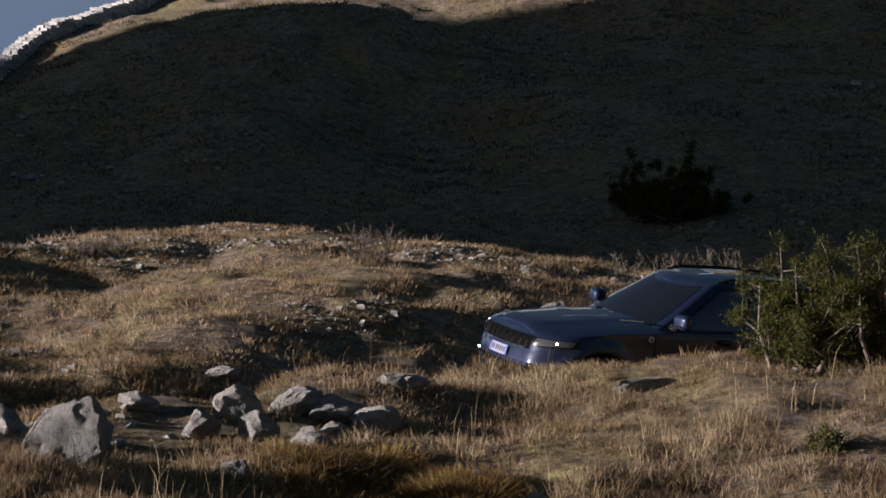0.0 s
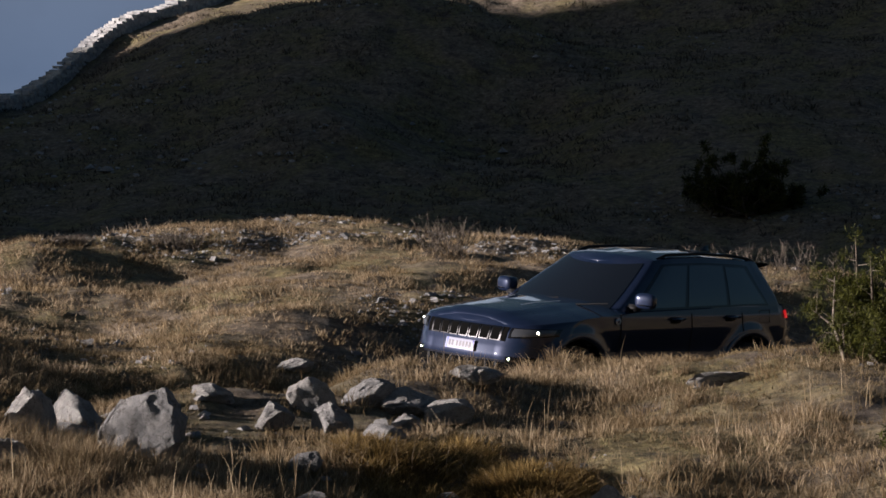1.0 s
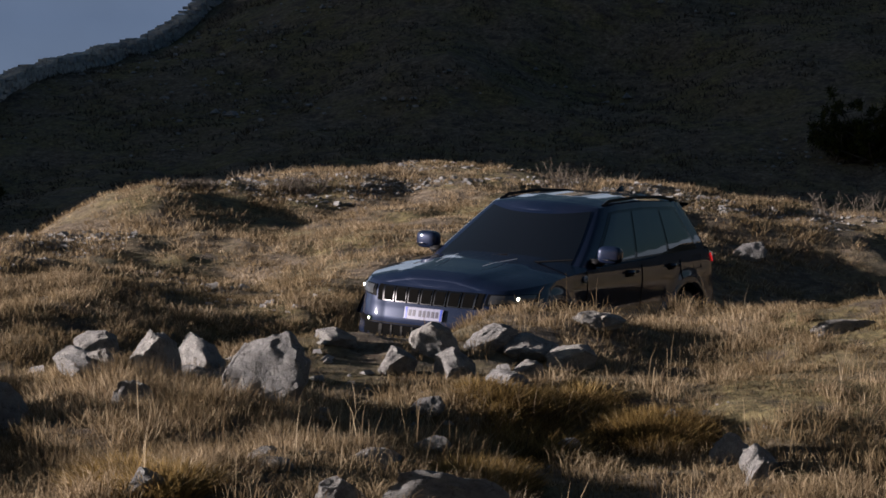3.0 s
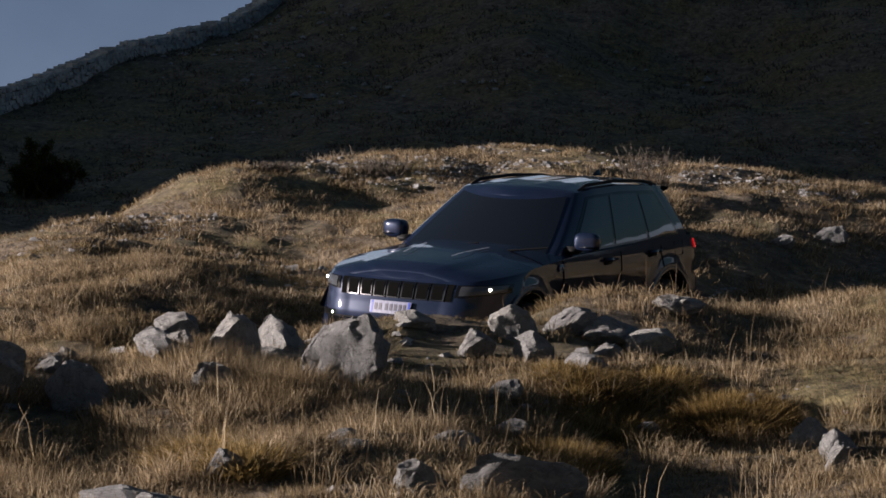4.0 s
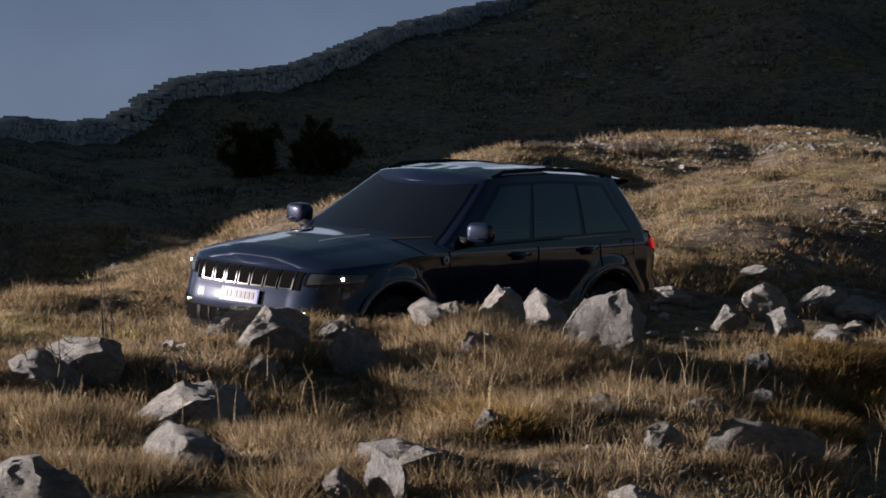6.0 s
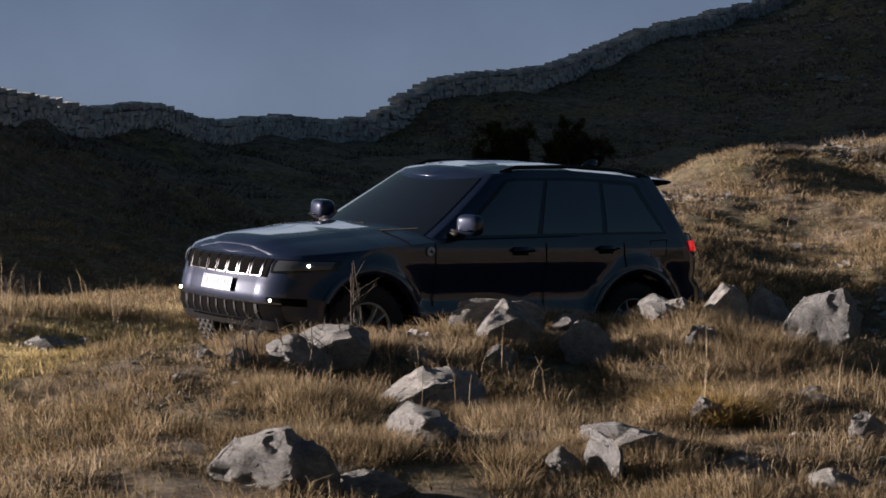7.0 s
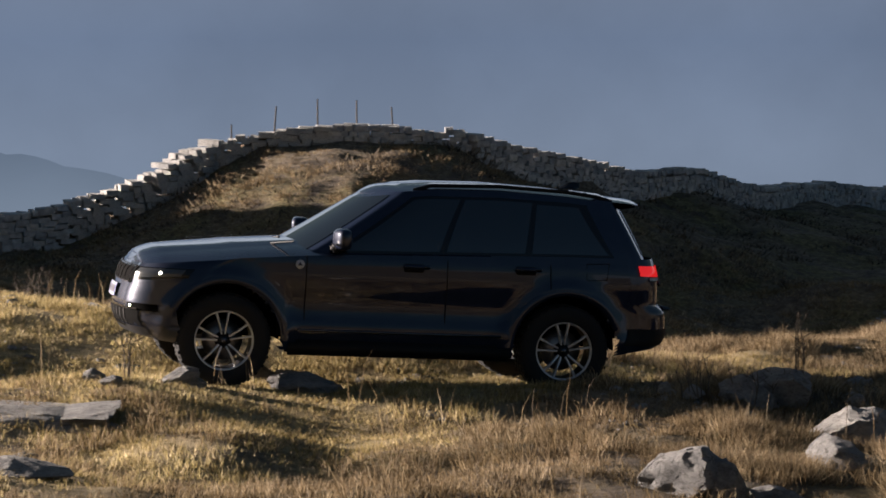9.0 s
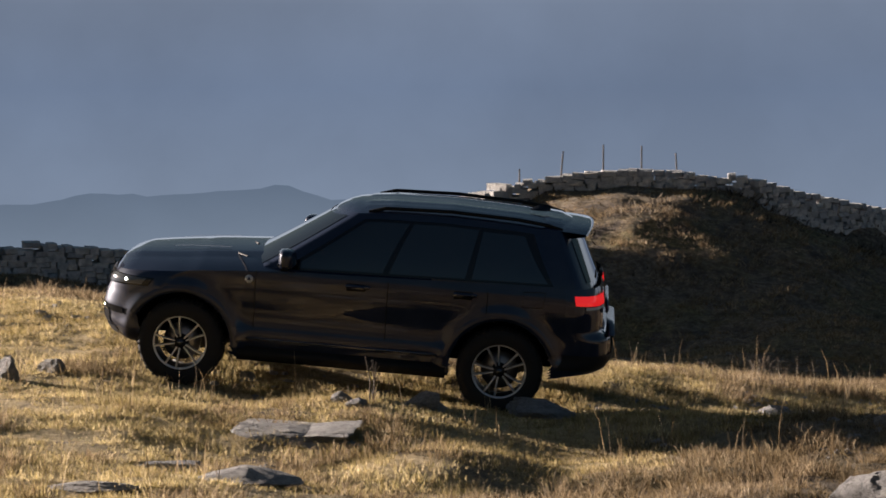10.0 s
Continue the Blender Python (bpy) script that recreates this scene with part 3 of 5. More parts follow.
for rows, label, group in (
    (CREST_ROCKS, "weathered pale limestone boulder bedded in the dry grass bank", "boulders on the bank"),
    (LOW_ROCKS + KNOLL_ROCKS, "grey limestone rock half sunk in dry grass", "rocks on the knoll"),
    (FLAT_ROCKS, "low limestone outcrop in grazed turf beside the track", "outcrops beside the track"),
):
    for k, (x, y, wide, tall) in enumerate(rows):
        rock(x, y, wide, tall, k + len(group), label, group)


def stone_soup(name, label, xs, ys, sizes, seed):
    """Loose small stones as one mesh: jittered, squashed octahedral chips."""
    rng = np.random.default_rng(seed)
    n = len(xs)
    base = np.array([(1, 0, 0), (0, 1, 0), (-1, 0, 0), (0, -1, 0), (0.4, 0.4, 0.8), (-0.45, -0.3, 0.7), (0, 0, -0.6)])
    tri = np.array([(0, 1, 4), (1, 5, 4), (1, 2, 5), (2, 3, 5), (3, 4, 5), (3, 0, 4), (1, 0, 6), (2, 1, 6), (3, 2, 6), (0, 3, 6)])
    v = base[None] * (1 + rng.uniform(-0.35, 0.35, (n, 7, 3)))
    a = rng.uniform(0, 6.28, n)
    c, s = np.cos(a)[:, None], np.sin(a)[:, None]
    sx = sizes[:, None]
    out = np.stack([(v[..., 0] * c - v[..., 1] * s * 0.7) * sx, (v[..., 0] * s + v[..., 1] * c * 0.7) * sx, v[..., 2] * sx * 0.6], -1)
    out += np.stack([xs, ys, height(xs, ys) + sizes * 0.1], -1)[:, None]
    faces = (tri[None] + np.arange(n)[:, None, None] * 7).reshape(-1, 3)
    ob = raw(name, out.reshape(-1, 3), faces, STONE, smooth=False)
    return tagged(ob, label, "stones", kind="stuff")


rng = np.random.default_rng(5)


def patchy(n, x0, x1, y0, y1, scale, level, seed):
    """Random places that gather in patches."""
    x, y = rng.uniform(x0, x1, n), rng.uniform(y0, y1, n)
    keep = vnoise(x / scale, y / scale, seed) + 0.5 * vnoise(x / scale * 2.7, y / scale * 2.7, seed + 1) > level
    return x[keep], y[keep]


gx, gy = patchy(26000, -12, 9, 25, 39, 1.9, 0.28, 31)
stone_soup("gravel", "loose grey limestone rubble on the grassy mound", gx, gy, rng.gamma(1.6, 0.013, len(gx)) + 0.012, 7)
gx, gy = patchy(6000, -16, 8, 9, 25, 1.6, 0.35, 33)
stone_soup("gravel", "scattered limestone chips in the dry grass", gx, gy, rng.gamma(2.0, 0.016, len(gx)) + 0.012, 8)
gx, gy = patchy(4200, -28, 22, 42, 75, 5.0, 0.25, 35)
stone_soup("gravel", "pale stones strewn over the shaded hillside", gx, gy, rng.gamma(1.6, 0.03, len(gx)) + 0.02, 9)


# ---- dry stone wall ----
def wall():
    line = np.array(WALL_LINE)[:-2]
    seg = np.hypot(*np.diff(line, axis=0).T)
    s = np.r_[0, np.cumsum(seg)]
    root = new("stone_wall")
    tagged(root, "dry stone wall of stacked grey limestone blocks along the ridge", "stone wall", kind="structure")
    rnd = np.random.default_rng(12)
    cube = np.array([(x, y, z) for x in (-0.5, 0.5) for y in (-0.5, 0.5) for z in (-0.5, 0.5)])
    quads = np.array([(0, 1, 3, 2), (4, 6, 7, 5), (0, 4, 5, 1), (2, 3, 7, 6), (0, 2, 6, 4), (1, 5, 7, 3)])
    shapes = []
    for k in range(14):
        v = cube * (1 + rnd.uniform(-0.22, 0.12, (8, 3)))
        me = bpy.data.meshes.new("stone")
        me.from_pydata([tuple(p) for p in v], [], [tuple(q) for q in quads])
        me.materials.append(WALLSTONE)
        shapes.append((me, v))
    lots = []
    total = s[-1]
    u400 = np.linspace(0, total, 400)
    tall_here = np.interp(u400, s, WALL_TALL) + 0.05 * vnoise(u400 / 3.0, np.zeros(400), 3) + 0.04 * vnoise(u400 / 0.8, np.zeros(400), 4)
    h = 0.105
    for course in range(-2, 7):
        u = rnd.uniform(0, 0.2)
        while u < total:
            wide = rnd.uniform(0.10, 0.34)
            mid = u + wide / 2
            u += wide + 0.012
            top = np.interp(mid, np.linspace(0, total, 400), tall_here)
            if (course + 0.5) * h > top:
                continue
            z = course * h + rnd.uniform(-0.012, 0.012) + (rnd.uniform(0, 0.04) if (course + 1.5) * h > top else 0)
            if mid > total:
                continue
            x, y = np.interp(mid, s, line[:, 0]), np.interp(mid, s, line[:, 1])
            i = min(np.searchsorted(s, mid) - 1, len(seg) - 1)
            ang = math.atan2(*(line[i + 1] - line[i])[::-1])
            for side in (-1, 1):
                nx, ny = -math.sin(ang) * side * 0.13, math.cos(ang) * side * 0.13
                lots.append((x + nx, y + ny, course, wide, h * rnd.uniform(0.85, 1.35), ang + rnd.uniform(-0.12, 0.12), z, rnd.integers(14), rnd.uniform(-0.03, 0.03), mid))
    L = np.array(lots)
    # the courses follow the lie of the land, not each bump
    su = np.arange(0, total, 0.25)
    lie = height(np.interp(su, s, line[:, 0]), np.interp(su, s, line[:, 1]))
    pad = np.r_[np.full(6, lie[0]), lie, np.full(6, lie[-1])]
    lie = np.convolve(pad, np.ones(13) / 13, "valid")
    ground_z = np.interp(L[:, 9], su, lie)
    near = np.argsort(np.hypot(L[:, 0] + 24, L[:, 1] - 30) + (L[:, 0] > -14) * 50)[:300]
    rest = np.ones(len(L), bool)
    rest[near] = False
    mats = []
    for j, (x, y, course, wide, h, ang, z, k, off, mid) in enumerate(L):
        mats.append(Matrix.Translation((x, y, ground_z[j] + z + 0.04 + off * 0.4)) @ Matrix.Rotation(ang, 4, "Z") @ Matrix.Rotation(off * 2, 4, "Y") @ Matrix.Diagonal((wide, 0.26 + off, h, 1)))
    for j in near:
        st = new("stone", shapes[int(L[j, 7])][0])
        st.parent = root
        st.matrix_basis = mats[j]
    vs, fs, n = [], [], 0
    for j in np.nonzero(rest)[0]:
        a = np.array(mats[j])
        v = shapes[int(L[j, 7])][1]
        vs.append(v @ a[:3, :3].T + a[:3, 3])
        fs.append(quads + n)
        n += 8
    ob = raw("stone_courses", np.vstack(vs), np.vstack(fs), WALLSTONE, root, smooth=False)
    ob["kind"] = "stuff"


def posts():
    for k, (x, y, tall, lean) in enumerate(POSTS):
        bm = bmesh.new()
        bmesh.ops.create_cone(bm, cap_ends=True, segments=8, radius1=0.02, radius2=0.014, depth=tall, matrix=Matrix.Translation((0, 0, tall / 2)))
        ob = part("fence_post", bm, WOOD)
        ob.matrix_world = pose(x, y, float(height(x, y)[0]) - 0.1, 0, lean, 0)
        tagged(ob, "thin weathered wooden fence post behind the stone wall", "fence post", "fence posts behind the wall")


# ---- grass ----
def blades(name, label, x, y, tall, wide, per, spread, material, seed, lean=0.45, simple=False):
    """Clumps of bent, tapering blades as one mesh; x, y: the clumps' places."""
    r = np.random.default_rng(seed)
    n = len(x) * per
    cx, cy = np.repeat(x, per), np.repeat(y, per)
    th = np.repeat(tall, per) * r.uniform(0.45, 1.15, n)
    rad = spread * np.sqrt(r.uniform(0, 1, n)) * np.repeat(0.6 + tall / tall.mean() * 0.4, per)
    a = r.uniform(0, 2 * math.pi, n)
    bx, by = cx + rad * np.cos(a), cy + rad * np.sin(a)
    bz = np.repeat(height(x, y), per) - 0.012
    la = a + r.normal(0, 0.9, n)
    out = th * lean * r.uniform(0.2, 1.6, n)
    dx, dy = np.cos(la) * out, np.sin(la) * out
    fa = r.uniform(0, math.pi, n)
    wx, wy = np.cos(fa) * wide * 0.5, np.sin(fa) * wide * 0.5
    p0, p1 = np.stack([bx - wx, by - wy, bz], -1), np.stack([bx + wx, by + wy, bz], -1)
    mx, my, mz = bx + dx * 0.38, by + dy * 0.38, bz + th * 0.62
    p2, p3 = np.stack([mx + wx * 0.8, my + wy * 0.8, mz], -1), np.stack([mx - wx * 0.8, my - wy * 0.8, mz], -1)
    p4 = np.stack([bx + dx, by + dy, bz + th * (1 - 0.25 * np.minimum(1, out / th))], -1)
    if simple:
        v = np.stack([p0, p1, p4], 1).reshape(-1, 3)
        return tagged(raw(name, v, np.arange(3 * n).reshape(-1, 3), material), label, "grass", kind="stuff")
    v = np.stack([p0, p1, p2, p3, p4], 1).reshape(-1, 3)
    k = np.arange(n)[:, None, None] * 5
    f = (np.array([(0, 1, 2), (0, 2, 3), (3, 2, 4)])[None] + k).reshape(-1, 3)
    return tagged(raw(name, v, f, material), label, "grass", kind="stuff")


def wedge(n, r0, r1, a0=74, a1=147):
    r = np.sqrt(rng.uniform(r0 * r0, r1 * r1, n))
    a = np.radians(rng.uniform(a0, a1, n))
    return HUB[0] + r * np.cos(a), HUB[1] + r * np.sin(a)


def clumpy(x, y, scale, level, seed):
    f = vnoise(x / scale, y / scale, seed) + 0.5 * vnoise(x / scale * 2.3, y / scale * 2.3, seed + 9)
    return f > level


HEATH = [(0.35, 15.11, 0.45), (0.51, 14.40, 0.5), (1.24, 14.80, 0.42), (0.25, 12.45, 0.35), (1.38, 14.79, 0.4), (0.79, 15.46, 0.3), (-1.35, 10.56, 0.3), (-1.61, 10.85, 0.25)]


def grass():
    # short turf everywhere near
    x, y = wedge(72000, 10, 30)
    keep = clumpy(x, y, 0.35, -0.75, 40)
    x, y = x[keep], y[keep]
    tall = np.clip(0.055 + 0.03 * vnoise(x / 0.5, y / 0.5, 44), 0.025, 0.1)
    lawn = flat_zone(x, y) > 0.5 + 0.5 * vnoise(x / 0.7, y / 0.7, 45)
    blades("short_grass", "short dry straw-coloured turf on the bank", x[~lawn], y[~lawn], tall[~lawn], 0.010, 9, 0.075, SHORT, 1, 0.8, True)
    blades("short_grass", "grazed yellow-green turf beside the track", x[lawn], y[lawn], tall[lawn] * 0.8, 0.012, 10, 0.08, GRAZED, 6, 0.8, True)
    x, y = wedge(30000, 10, 24, 105, 147)
    keep = (flat_zone(x, y) > 0.4) & clumpy(x, y, 0.45, -0.35, 46)
    x, y = x[keep], y[keep]
    blades("short_grass", "upright pale blades standing in the grazed turf", x, y, np.clip(0.075 + 0.04 * vnoise(x / 0.6, y / 0.6, 47), 0.03, 0.14), 0.009, 10, 0.07, GRAZED, 7, 0.5, True)
    # long tussocks on the bank and the knoll, thinner along the track and on the grazed flat
    x, y = wedge(34000, 9.5, 29)
    gap = track_gap(x, y)
    flat = (x < -5.8) & (y < 14)
    keep = (gap > 1.3) & clumpy(x, y, 1.1, -0.25, 41) & ~(flat & ~clumpy(x, y, 0.9, 0.5, 42))
    x, y = x[keep], y[keep]
    tall = np.clip(0.115 + 0.08 * vnoise(x / 0.7, y / 0.7, 43) + rng.uniform(-0.03, 0.04, len(x)), 0.05, 0.24)
    blades("grass_tussocks", "long dry golden grass tussocks on the bank", x, y, tall, 0.0055, 17, 0.09, STRAW, 2, 0.8)
    # taller dry tufts between the rocks of the knoll
    x, y = wedge(11000, 11.5, 20, 94, 113)
    keep = (track_gap(x, y) > 1.6) & clumpy(x, y, 0.6, -0.05, 48)
    x, y = x[keep], y[keep]
    blades("grass_tussocks", "pale tall dry grass tufts between the rocks", x, y, np.clip(0.125 + 0.09 * vnoise(x / 0.45, y / 0.45, 49), 0.05, 0.28), 0.0065, 16, 0.08, STRAW, 12, 0.7, True)
    # mound beyond the track
    x, y = wedge(62000, 24.5, 45)
    keep = clumpy(x, y, 0.9, -0.8, 51)
    x, y = x[keep], y[keep]
    blades("mound_grass", "low dry tufted grass covering the mound", x, y, np.clip(0.085 + 0.07 * vnoise(x / 0.5, y / 0.5, 52), 0.03, 0.19), 0.016, 9, 0.10, STRAW, 3, 0.8, True)
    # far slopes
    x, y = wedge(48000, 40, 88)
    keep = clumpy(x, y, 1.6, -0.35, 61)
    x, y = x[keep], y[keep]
    blades("hill_grass", "tufted brown grass on the far slopes, darkened with painted shade", x, y, np.clip(0.12 + 0.09 * vnoise(x / 1.1, y / 1.1, 62), 0.05, 0.28), 0.04, 6, 0.2, SHADED_HILLGRASS, 4, 0.8, True)
    # cushions of moss and heath in the gully
    for k, (cx, cy, rad) in enumerate(HEATH):
        a, d = rng.uniform(0, 6.28, 420), rad * np.sqrt(rng.uniform(0, 1, 420))
        x, y = cx + d * np.cos(a), cy + d * np.sin(a)
        dome = np.clip(0.20 * np.sqrt(np.clip(1 - (d / rad) ** 2, 0, 1)) + 0.05 * vnoise(x / 0.12, y / 0.12, 90 + k), 0.04, 0.3)
        blades("heath_cushion", "golden green cushion of moss and heath in the gully", x, y, dome, 0.013, 18, 0.05, HEATHER, 200 + k, 1.1, True)
    # single tall seed stalks on the bank
    x, y = wedge(1500, 11, 24)
    keep = (track_gap(x, y) > 1.7) & clumpy(x, y, 1.5, 0.1, 71)
    x, y = x[keep], y[keep]
    blades("seed_stalks", "tall thin dry seed stalks standing above the grass", x, y, rng.uniform(0.2, 0.48, len(x)), 0.006, 2, 0.05, STRAW, 5, 0.25)


# ---- shrubs ----
def tube(bm, p, q, r0, r1, n=5):
    d = (q - p).normalized()
    s = d.orthogonal().normalized()
    t = d.cross(s)
    ring = []
    for c, r in ((p, r0), (q, r1)):
        ring.append([bm.verts.new(c + (s * math.cos(2 * math.pi * k / n) + t * math.sin(2 * math.pi * k / n)) * r) for k in range(n)])
    for k in range(n):
        bm.faces.new((ring[0][k], ring[0][(k + 1) % n], ring[1][(k + 1) % n], ring[1][k]))


def pine_shrub(name, label, x, y, wide, deep, tall, seed, limbs=46, needle=0.075, tufts=34, thick=0.006, bare=0.25):
    """A dwarf mountain pine: limbs from one base, each ending in brushes of needles."""
    rnd = random.Random(seed)
    r = np.random.default_rng(seed)
    root = tagged(new(name), label, "shrub")
    root.matrix_world = pose(x, y, float(height(x, y)[0]) - 0.05)
    wood = bmesh.new()
    ends = []
    for k in range(limbs):
        a = rnd.uniform(0, 2 * math.pi)
        e = rnd.uniform(0.12, 1.35)
        lob = 0.75 + 0.35 * math.sin(a * 3 + seed) * math.cos(e * 2 + seed)
        tip = Vector((math.cos(a) * math.cos(e) * wide / 2, math.sin(a) * math.cos(e) * deep / 2, (0.12 + 0.88 * math.sin(e)) * tall)) * lob * rnd.uniform(0.75, 1.08)
        tip.z = max(tip.z, 0.05)
        p = Vector((rnd.uniform(-0.25, 0.25) * wide, rnd.uniform(-0.2, 0.2) * deep, 0))
        mid = p.lerp(tip, 0.55) + Vector((rnd.uniform(-0.06, 0.06), rnd.uniform(-0.06, 0.06), -0.06 * tall))
        tube(wood, p, mid, 0.022 * tall, 0.014 * tall)
        tube(wood, mid, tip, 0.014 * tall, 0.005)
        for _ in range(5):
            f = rnd.uniform(bare, 1.0)
            b = (p.lerp(mid, f * 2) if f < 0.5 else mid.lerp(tip, f * 2 - 1))
            w = b + Vector((rnd.gauss(0, 1), rnd.gauss(0, 1), abs(rnd.gauss(0.6, 0.6)))).normalized() * rnd.uniform(0.08, 0.2) * (0.5 + tall / 2)
            tube(wood, b, w, 0.006, 0.003, 4)
            ends.append(w)
        ends.append(tip)
    part("trunk", wood, BARK, root, "thin twisted grey branches")
    c = np.array([tuple(e) for e in ends])
    c = np.repeat(c, tufts, 0)
    n = len(c)
    d = r.normal(0, 1, (n, 3)) + (0, 0, 0.5)
    d /= np.linalg.norm(d, axis=1)[:, None]
    base = c + r.normal(0, 0.022 + 0.012 * tall, (n, 3))
    side = np.cross(d, r.normal(0, 1, (n, 3)))
    side /= np.linalg.norm(side, axis=1)[:, None]
    ln = needle * r.uniform(0.6, 1.2, (n, 1))
    v = np.stack([base - side * thick, base + side * thick, base + d * ln], 1).reshape(-1, 3)
    raw("crown", v, np.arange(3 * n).reshape(-1, 3), NEEDLE, root, "dark green needles tipped yellow-green by low sun")


def twig_shrub(name, label, x, y, wide, tall, count, seed, spread=0.5):
    rnd = random.Random(seed)
    bm = bmesh.new()
    for _ in range(count):
        p = Vector((rnd.uniform(-0.5, 0.5) * wide * spread, rnd.uniform(-0.3, 0.3) * wide * spread, 0))
        h = tall * rnd.uniform(0.5, 1.0)
        q = p + Vector((rnd.uniform(-0.5, 0.5) * wide * 0.5, rnd.uniform(-0.2, 0.2) * wide, h))
        m = p.lerp(q, 0.5) + Vector((rnd.gauss(0, 0.03), rnd.gauss(0, 0.03), 0))
        tube(bm, p, m, 0.006, 0.005, 4)
        tube(bm, m, q, 0.005, 0.002, 4)
        for _ in range(3):
            b = m.lerp(q, rnd.uniform(0, 0.9))
            tube(bm, b, b + Vector((rnd.gauss(0, 0.12), rnd.gauss(0, 0.12), rnd.uniform(0.05, 0.22))) * tall, 0.004, 0.0015, 3)
    ob = part(name, bm, BARK)
    ob.matrix_world = pose(x, y, float(height(x, y)[0]) - 0.03)
    return tagged(ob, label, "shrub", kind="stuff" if name == "dry_stalks" else "")


# ---- the car: x ahead, y to its left, z up, origin on the ground between the axles ----
AXLE = WHEELBASE / 2


def ip(v, xs, ys):
    return np.interp(v, xs, ys)


def nose(z):
    return ip(z, [0.30, 0.40, 0.52, 0.66, 0.76, 0.80, 0.92, 1.0, 1.06], [2.06, 2.20, 2.27, 2.285, 2.265, 2.25, 2.22, 2.15, 1.99])


def tail(z):
    return ip(z, [0.30, 0.45, 0.55, 0.74, 0.80, 1.0, 1.15, 1.3], [-2.22, -2.40, -2.46, -2.45, -2.37, -2.36, -2.33, -2.28])


def half(z):
    return ip(z, [0.28, 0.40, 0.48, 0.56, 0.75, 0.95, 1.08, 1.2], [0.88, 0.925, 0.945, 0.925, 0.925, 0.945, 0.935, 0.90])


def belt(x):
    return ip(x, [-2.45, -1.4, 0.6, 0.95, 1.5, 1.85, 2.08, 2.3], [1.20, 1.185, 1.135, 1.115, 1.075, 1.025, 0.985, 0.955])


def hem(x):
    return ip(x, [-2.5, -2.1, -1.9, 1.75, 1.95, 2.4], [0.46, 0.38, 0.33, 0.33, 0.34, 0.42])


def contour(u, z):
    """A point of the half plan outline at height z; u runs 0 to 1 from the nose's middle along the side to the tail's middle."""
    xf, xr, w = nose(z), tail(z), half(z)
    if u < 0.14:
        y = u / 0.14 * (w - 0.46)
        return xf - 0.16 * (y / w) ** 2, y
    x0 = xf - 0.16 * ((w - 0.46) / w) ** 2
    if u < 0.28:
        a = (u - 0.14) / 0.14 * math.pi / 2
        return x0 - 0.56 * (1 - math.cos(a)), w - 0.46 + 0.46 * math.sin(a) ** 0.92
    if u < 0.82:
        f = (u - 0.28) / 0.54
        x = (x0 - 0.56) * (1 - f) + (xr + 0.30) * f
        return x, w - 0.012 * ((x + 0.2) / 2.2) ** 4
    y0 = w - 0.012
    if u < 0.91:
        a = (u - 0.82) / 0.09 * math.pi / 2
        return xr + 0.30 - 0.27 * math.sin(a), y0 - 0.28 * (1 - math.cos(a))
    f = (u - 0.91) / 0.09
    y = (y0 - 0.28) * (1 - f)
    return xr + 0.03 * (y / y0) ** 2, y


ARCH_R, ARCH_Z = 0.47, 0.40


def flare(x, z):
    """How far the wheel arch lips stand out."""
    out = 0
    for ax in (AXLE, -AXLE):
        d = math.hypot(x - ax, z - ARCH_Z)
        out = max(out, 0.04 * math.exp(-((d - 0.50) / 0.075) ** 2))
    return out


def lower_body(root):
    nu, nv = 240, 26
    us = np.linspace(0, 1, nu)
    verts, index = [], {}
    for i, u in enumerate(us):
        xb, _ = contour(u, 0.6)
        zb, zt = float(hem(xb)), float(belt(contour(u, 1.0)[0]))
        for j in range(nv):
            z = zb + (zt - zb) * j / (nv - 1)
            x, y = contour(u, z)
            if 0.2 < u < 0.9:
                y += flare(x, z)
                if -0.95 < x < 0.95:
                    y += 0.018 * math.exp(-((z - 0.55) / 0.05) ** 2) - 0.012 * math.exp(-((z - 0.72) / 0.10) ** 2)
            for ax in (AXLE, -AXLE):
                d = math.hypot(x - ax, z - ARCH_Z)
                if 0.25 < u < 0.88 and abs(d - ARCH_R) < 0.016:
                    x, z = ax + (x - ax) * ARCH_R / d, ARCH_Z + (z - ARCH_Z) * ARCH_R / d
            index[i, j] = len(verts)
            verts.append((x, y, z))
    n = len(verts)
    verts += [(x, -y, z) for x, y, z in verts]
    faces = []
    for i in range(nu - 1):
        for j in range(nv - 1):
            q = [index[i, j], index[i + 1, j], index[i + 1, j + 1], index[i, j + 1]]
            c = np.mean([verts[k] for k in q], 0)
            if 0.25 < us[i] < 0.88 and min(math.hypot(c[0] - ax, c[2] - ARCH_Z) for ax in (AXLE, -AXLE)) < ARCH_R - 0.004:
                continue
            faces += [q[::-1], [k + n for k in q]]
    raw("body_shell", verts, faces, PAINT, root, "glossy blue-black painted body")
    # bonnet and shoulder: lines from side to side, gently crowned
    rows, cols = [], 25
    for i, u in enumerate(us[:150]):
        zt = float(belt(contour(u, 1.0)[0]))
        x, y0 = contour(u, zt)
        if 0.2 < u < 0.9:
            y0 += flare(x, zt)
        c = 0.10 * min(1, y0 / 0.8) ** 1.5
        for k in range(cols):
            f = -1 + 2 * k / (cols - 1)
            s = abs(f)
            bulge = c * (1 - s ** 2.6) + (0.012 if s < 0.52 else 0.0) * min(1, y0 / 0.8)
            rows.append((x - 0.0 * s, y0 * f, zt + bulge))
    raw("bonnet", rows, grid_faces(150, cols)[:, ::-1], PAINT, root, "glossy bonnet with a raised middle")


ROOF_X = [0.20, 0.0, -0.35, -0.9, -1.5, -1.9, -2.12]
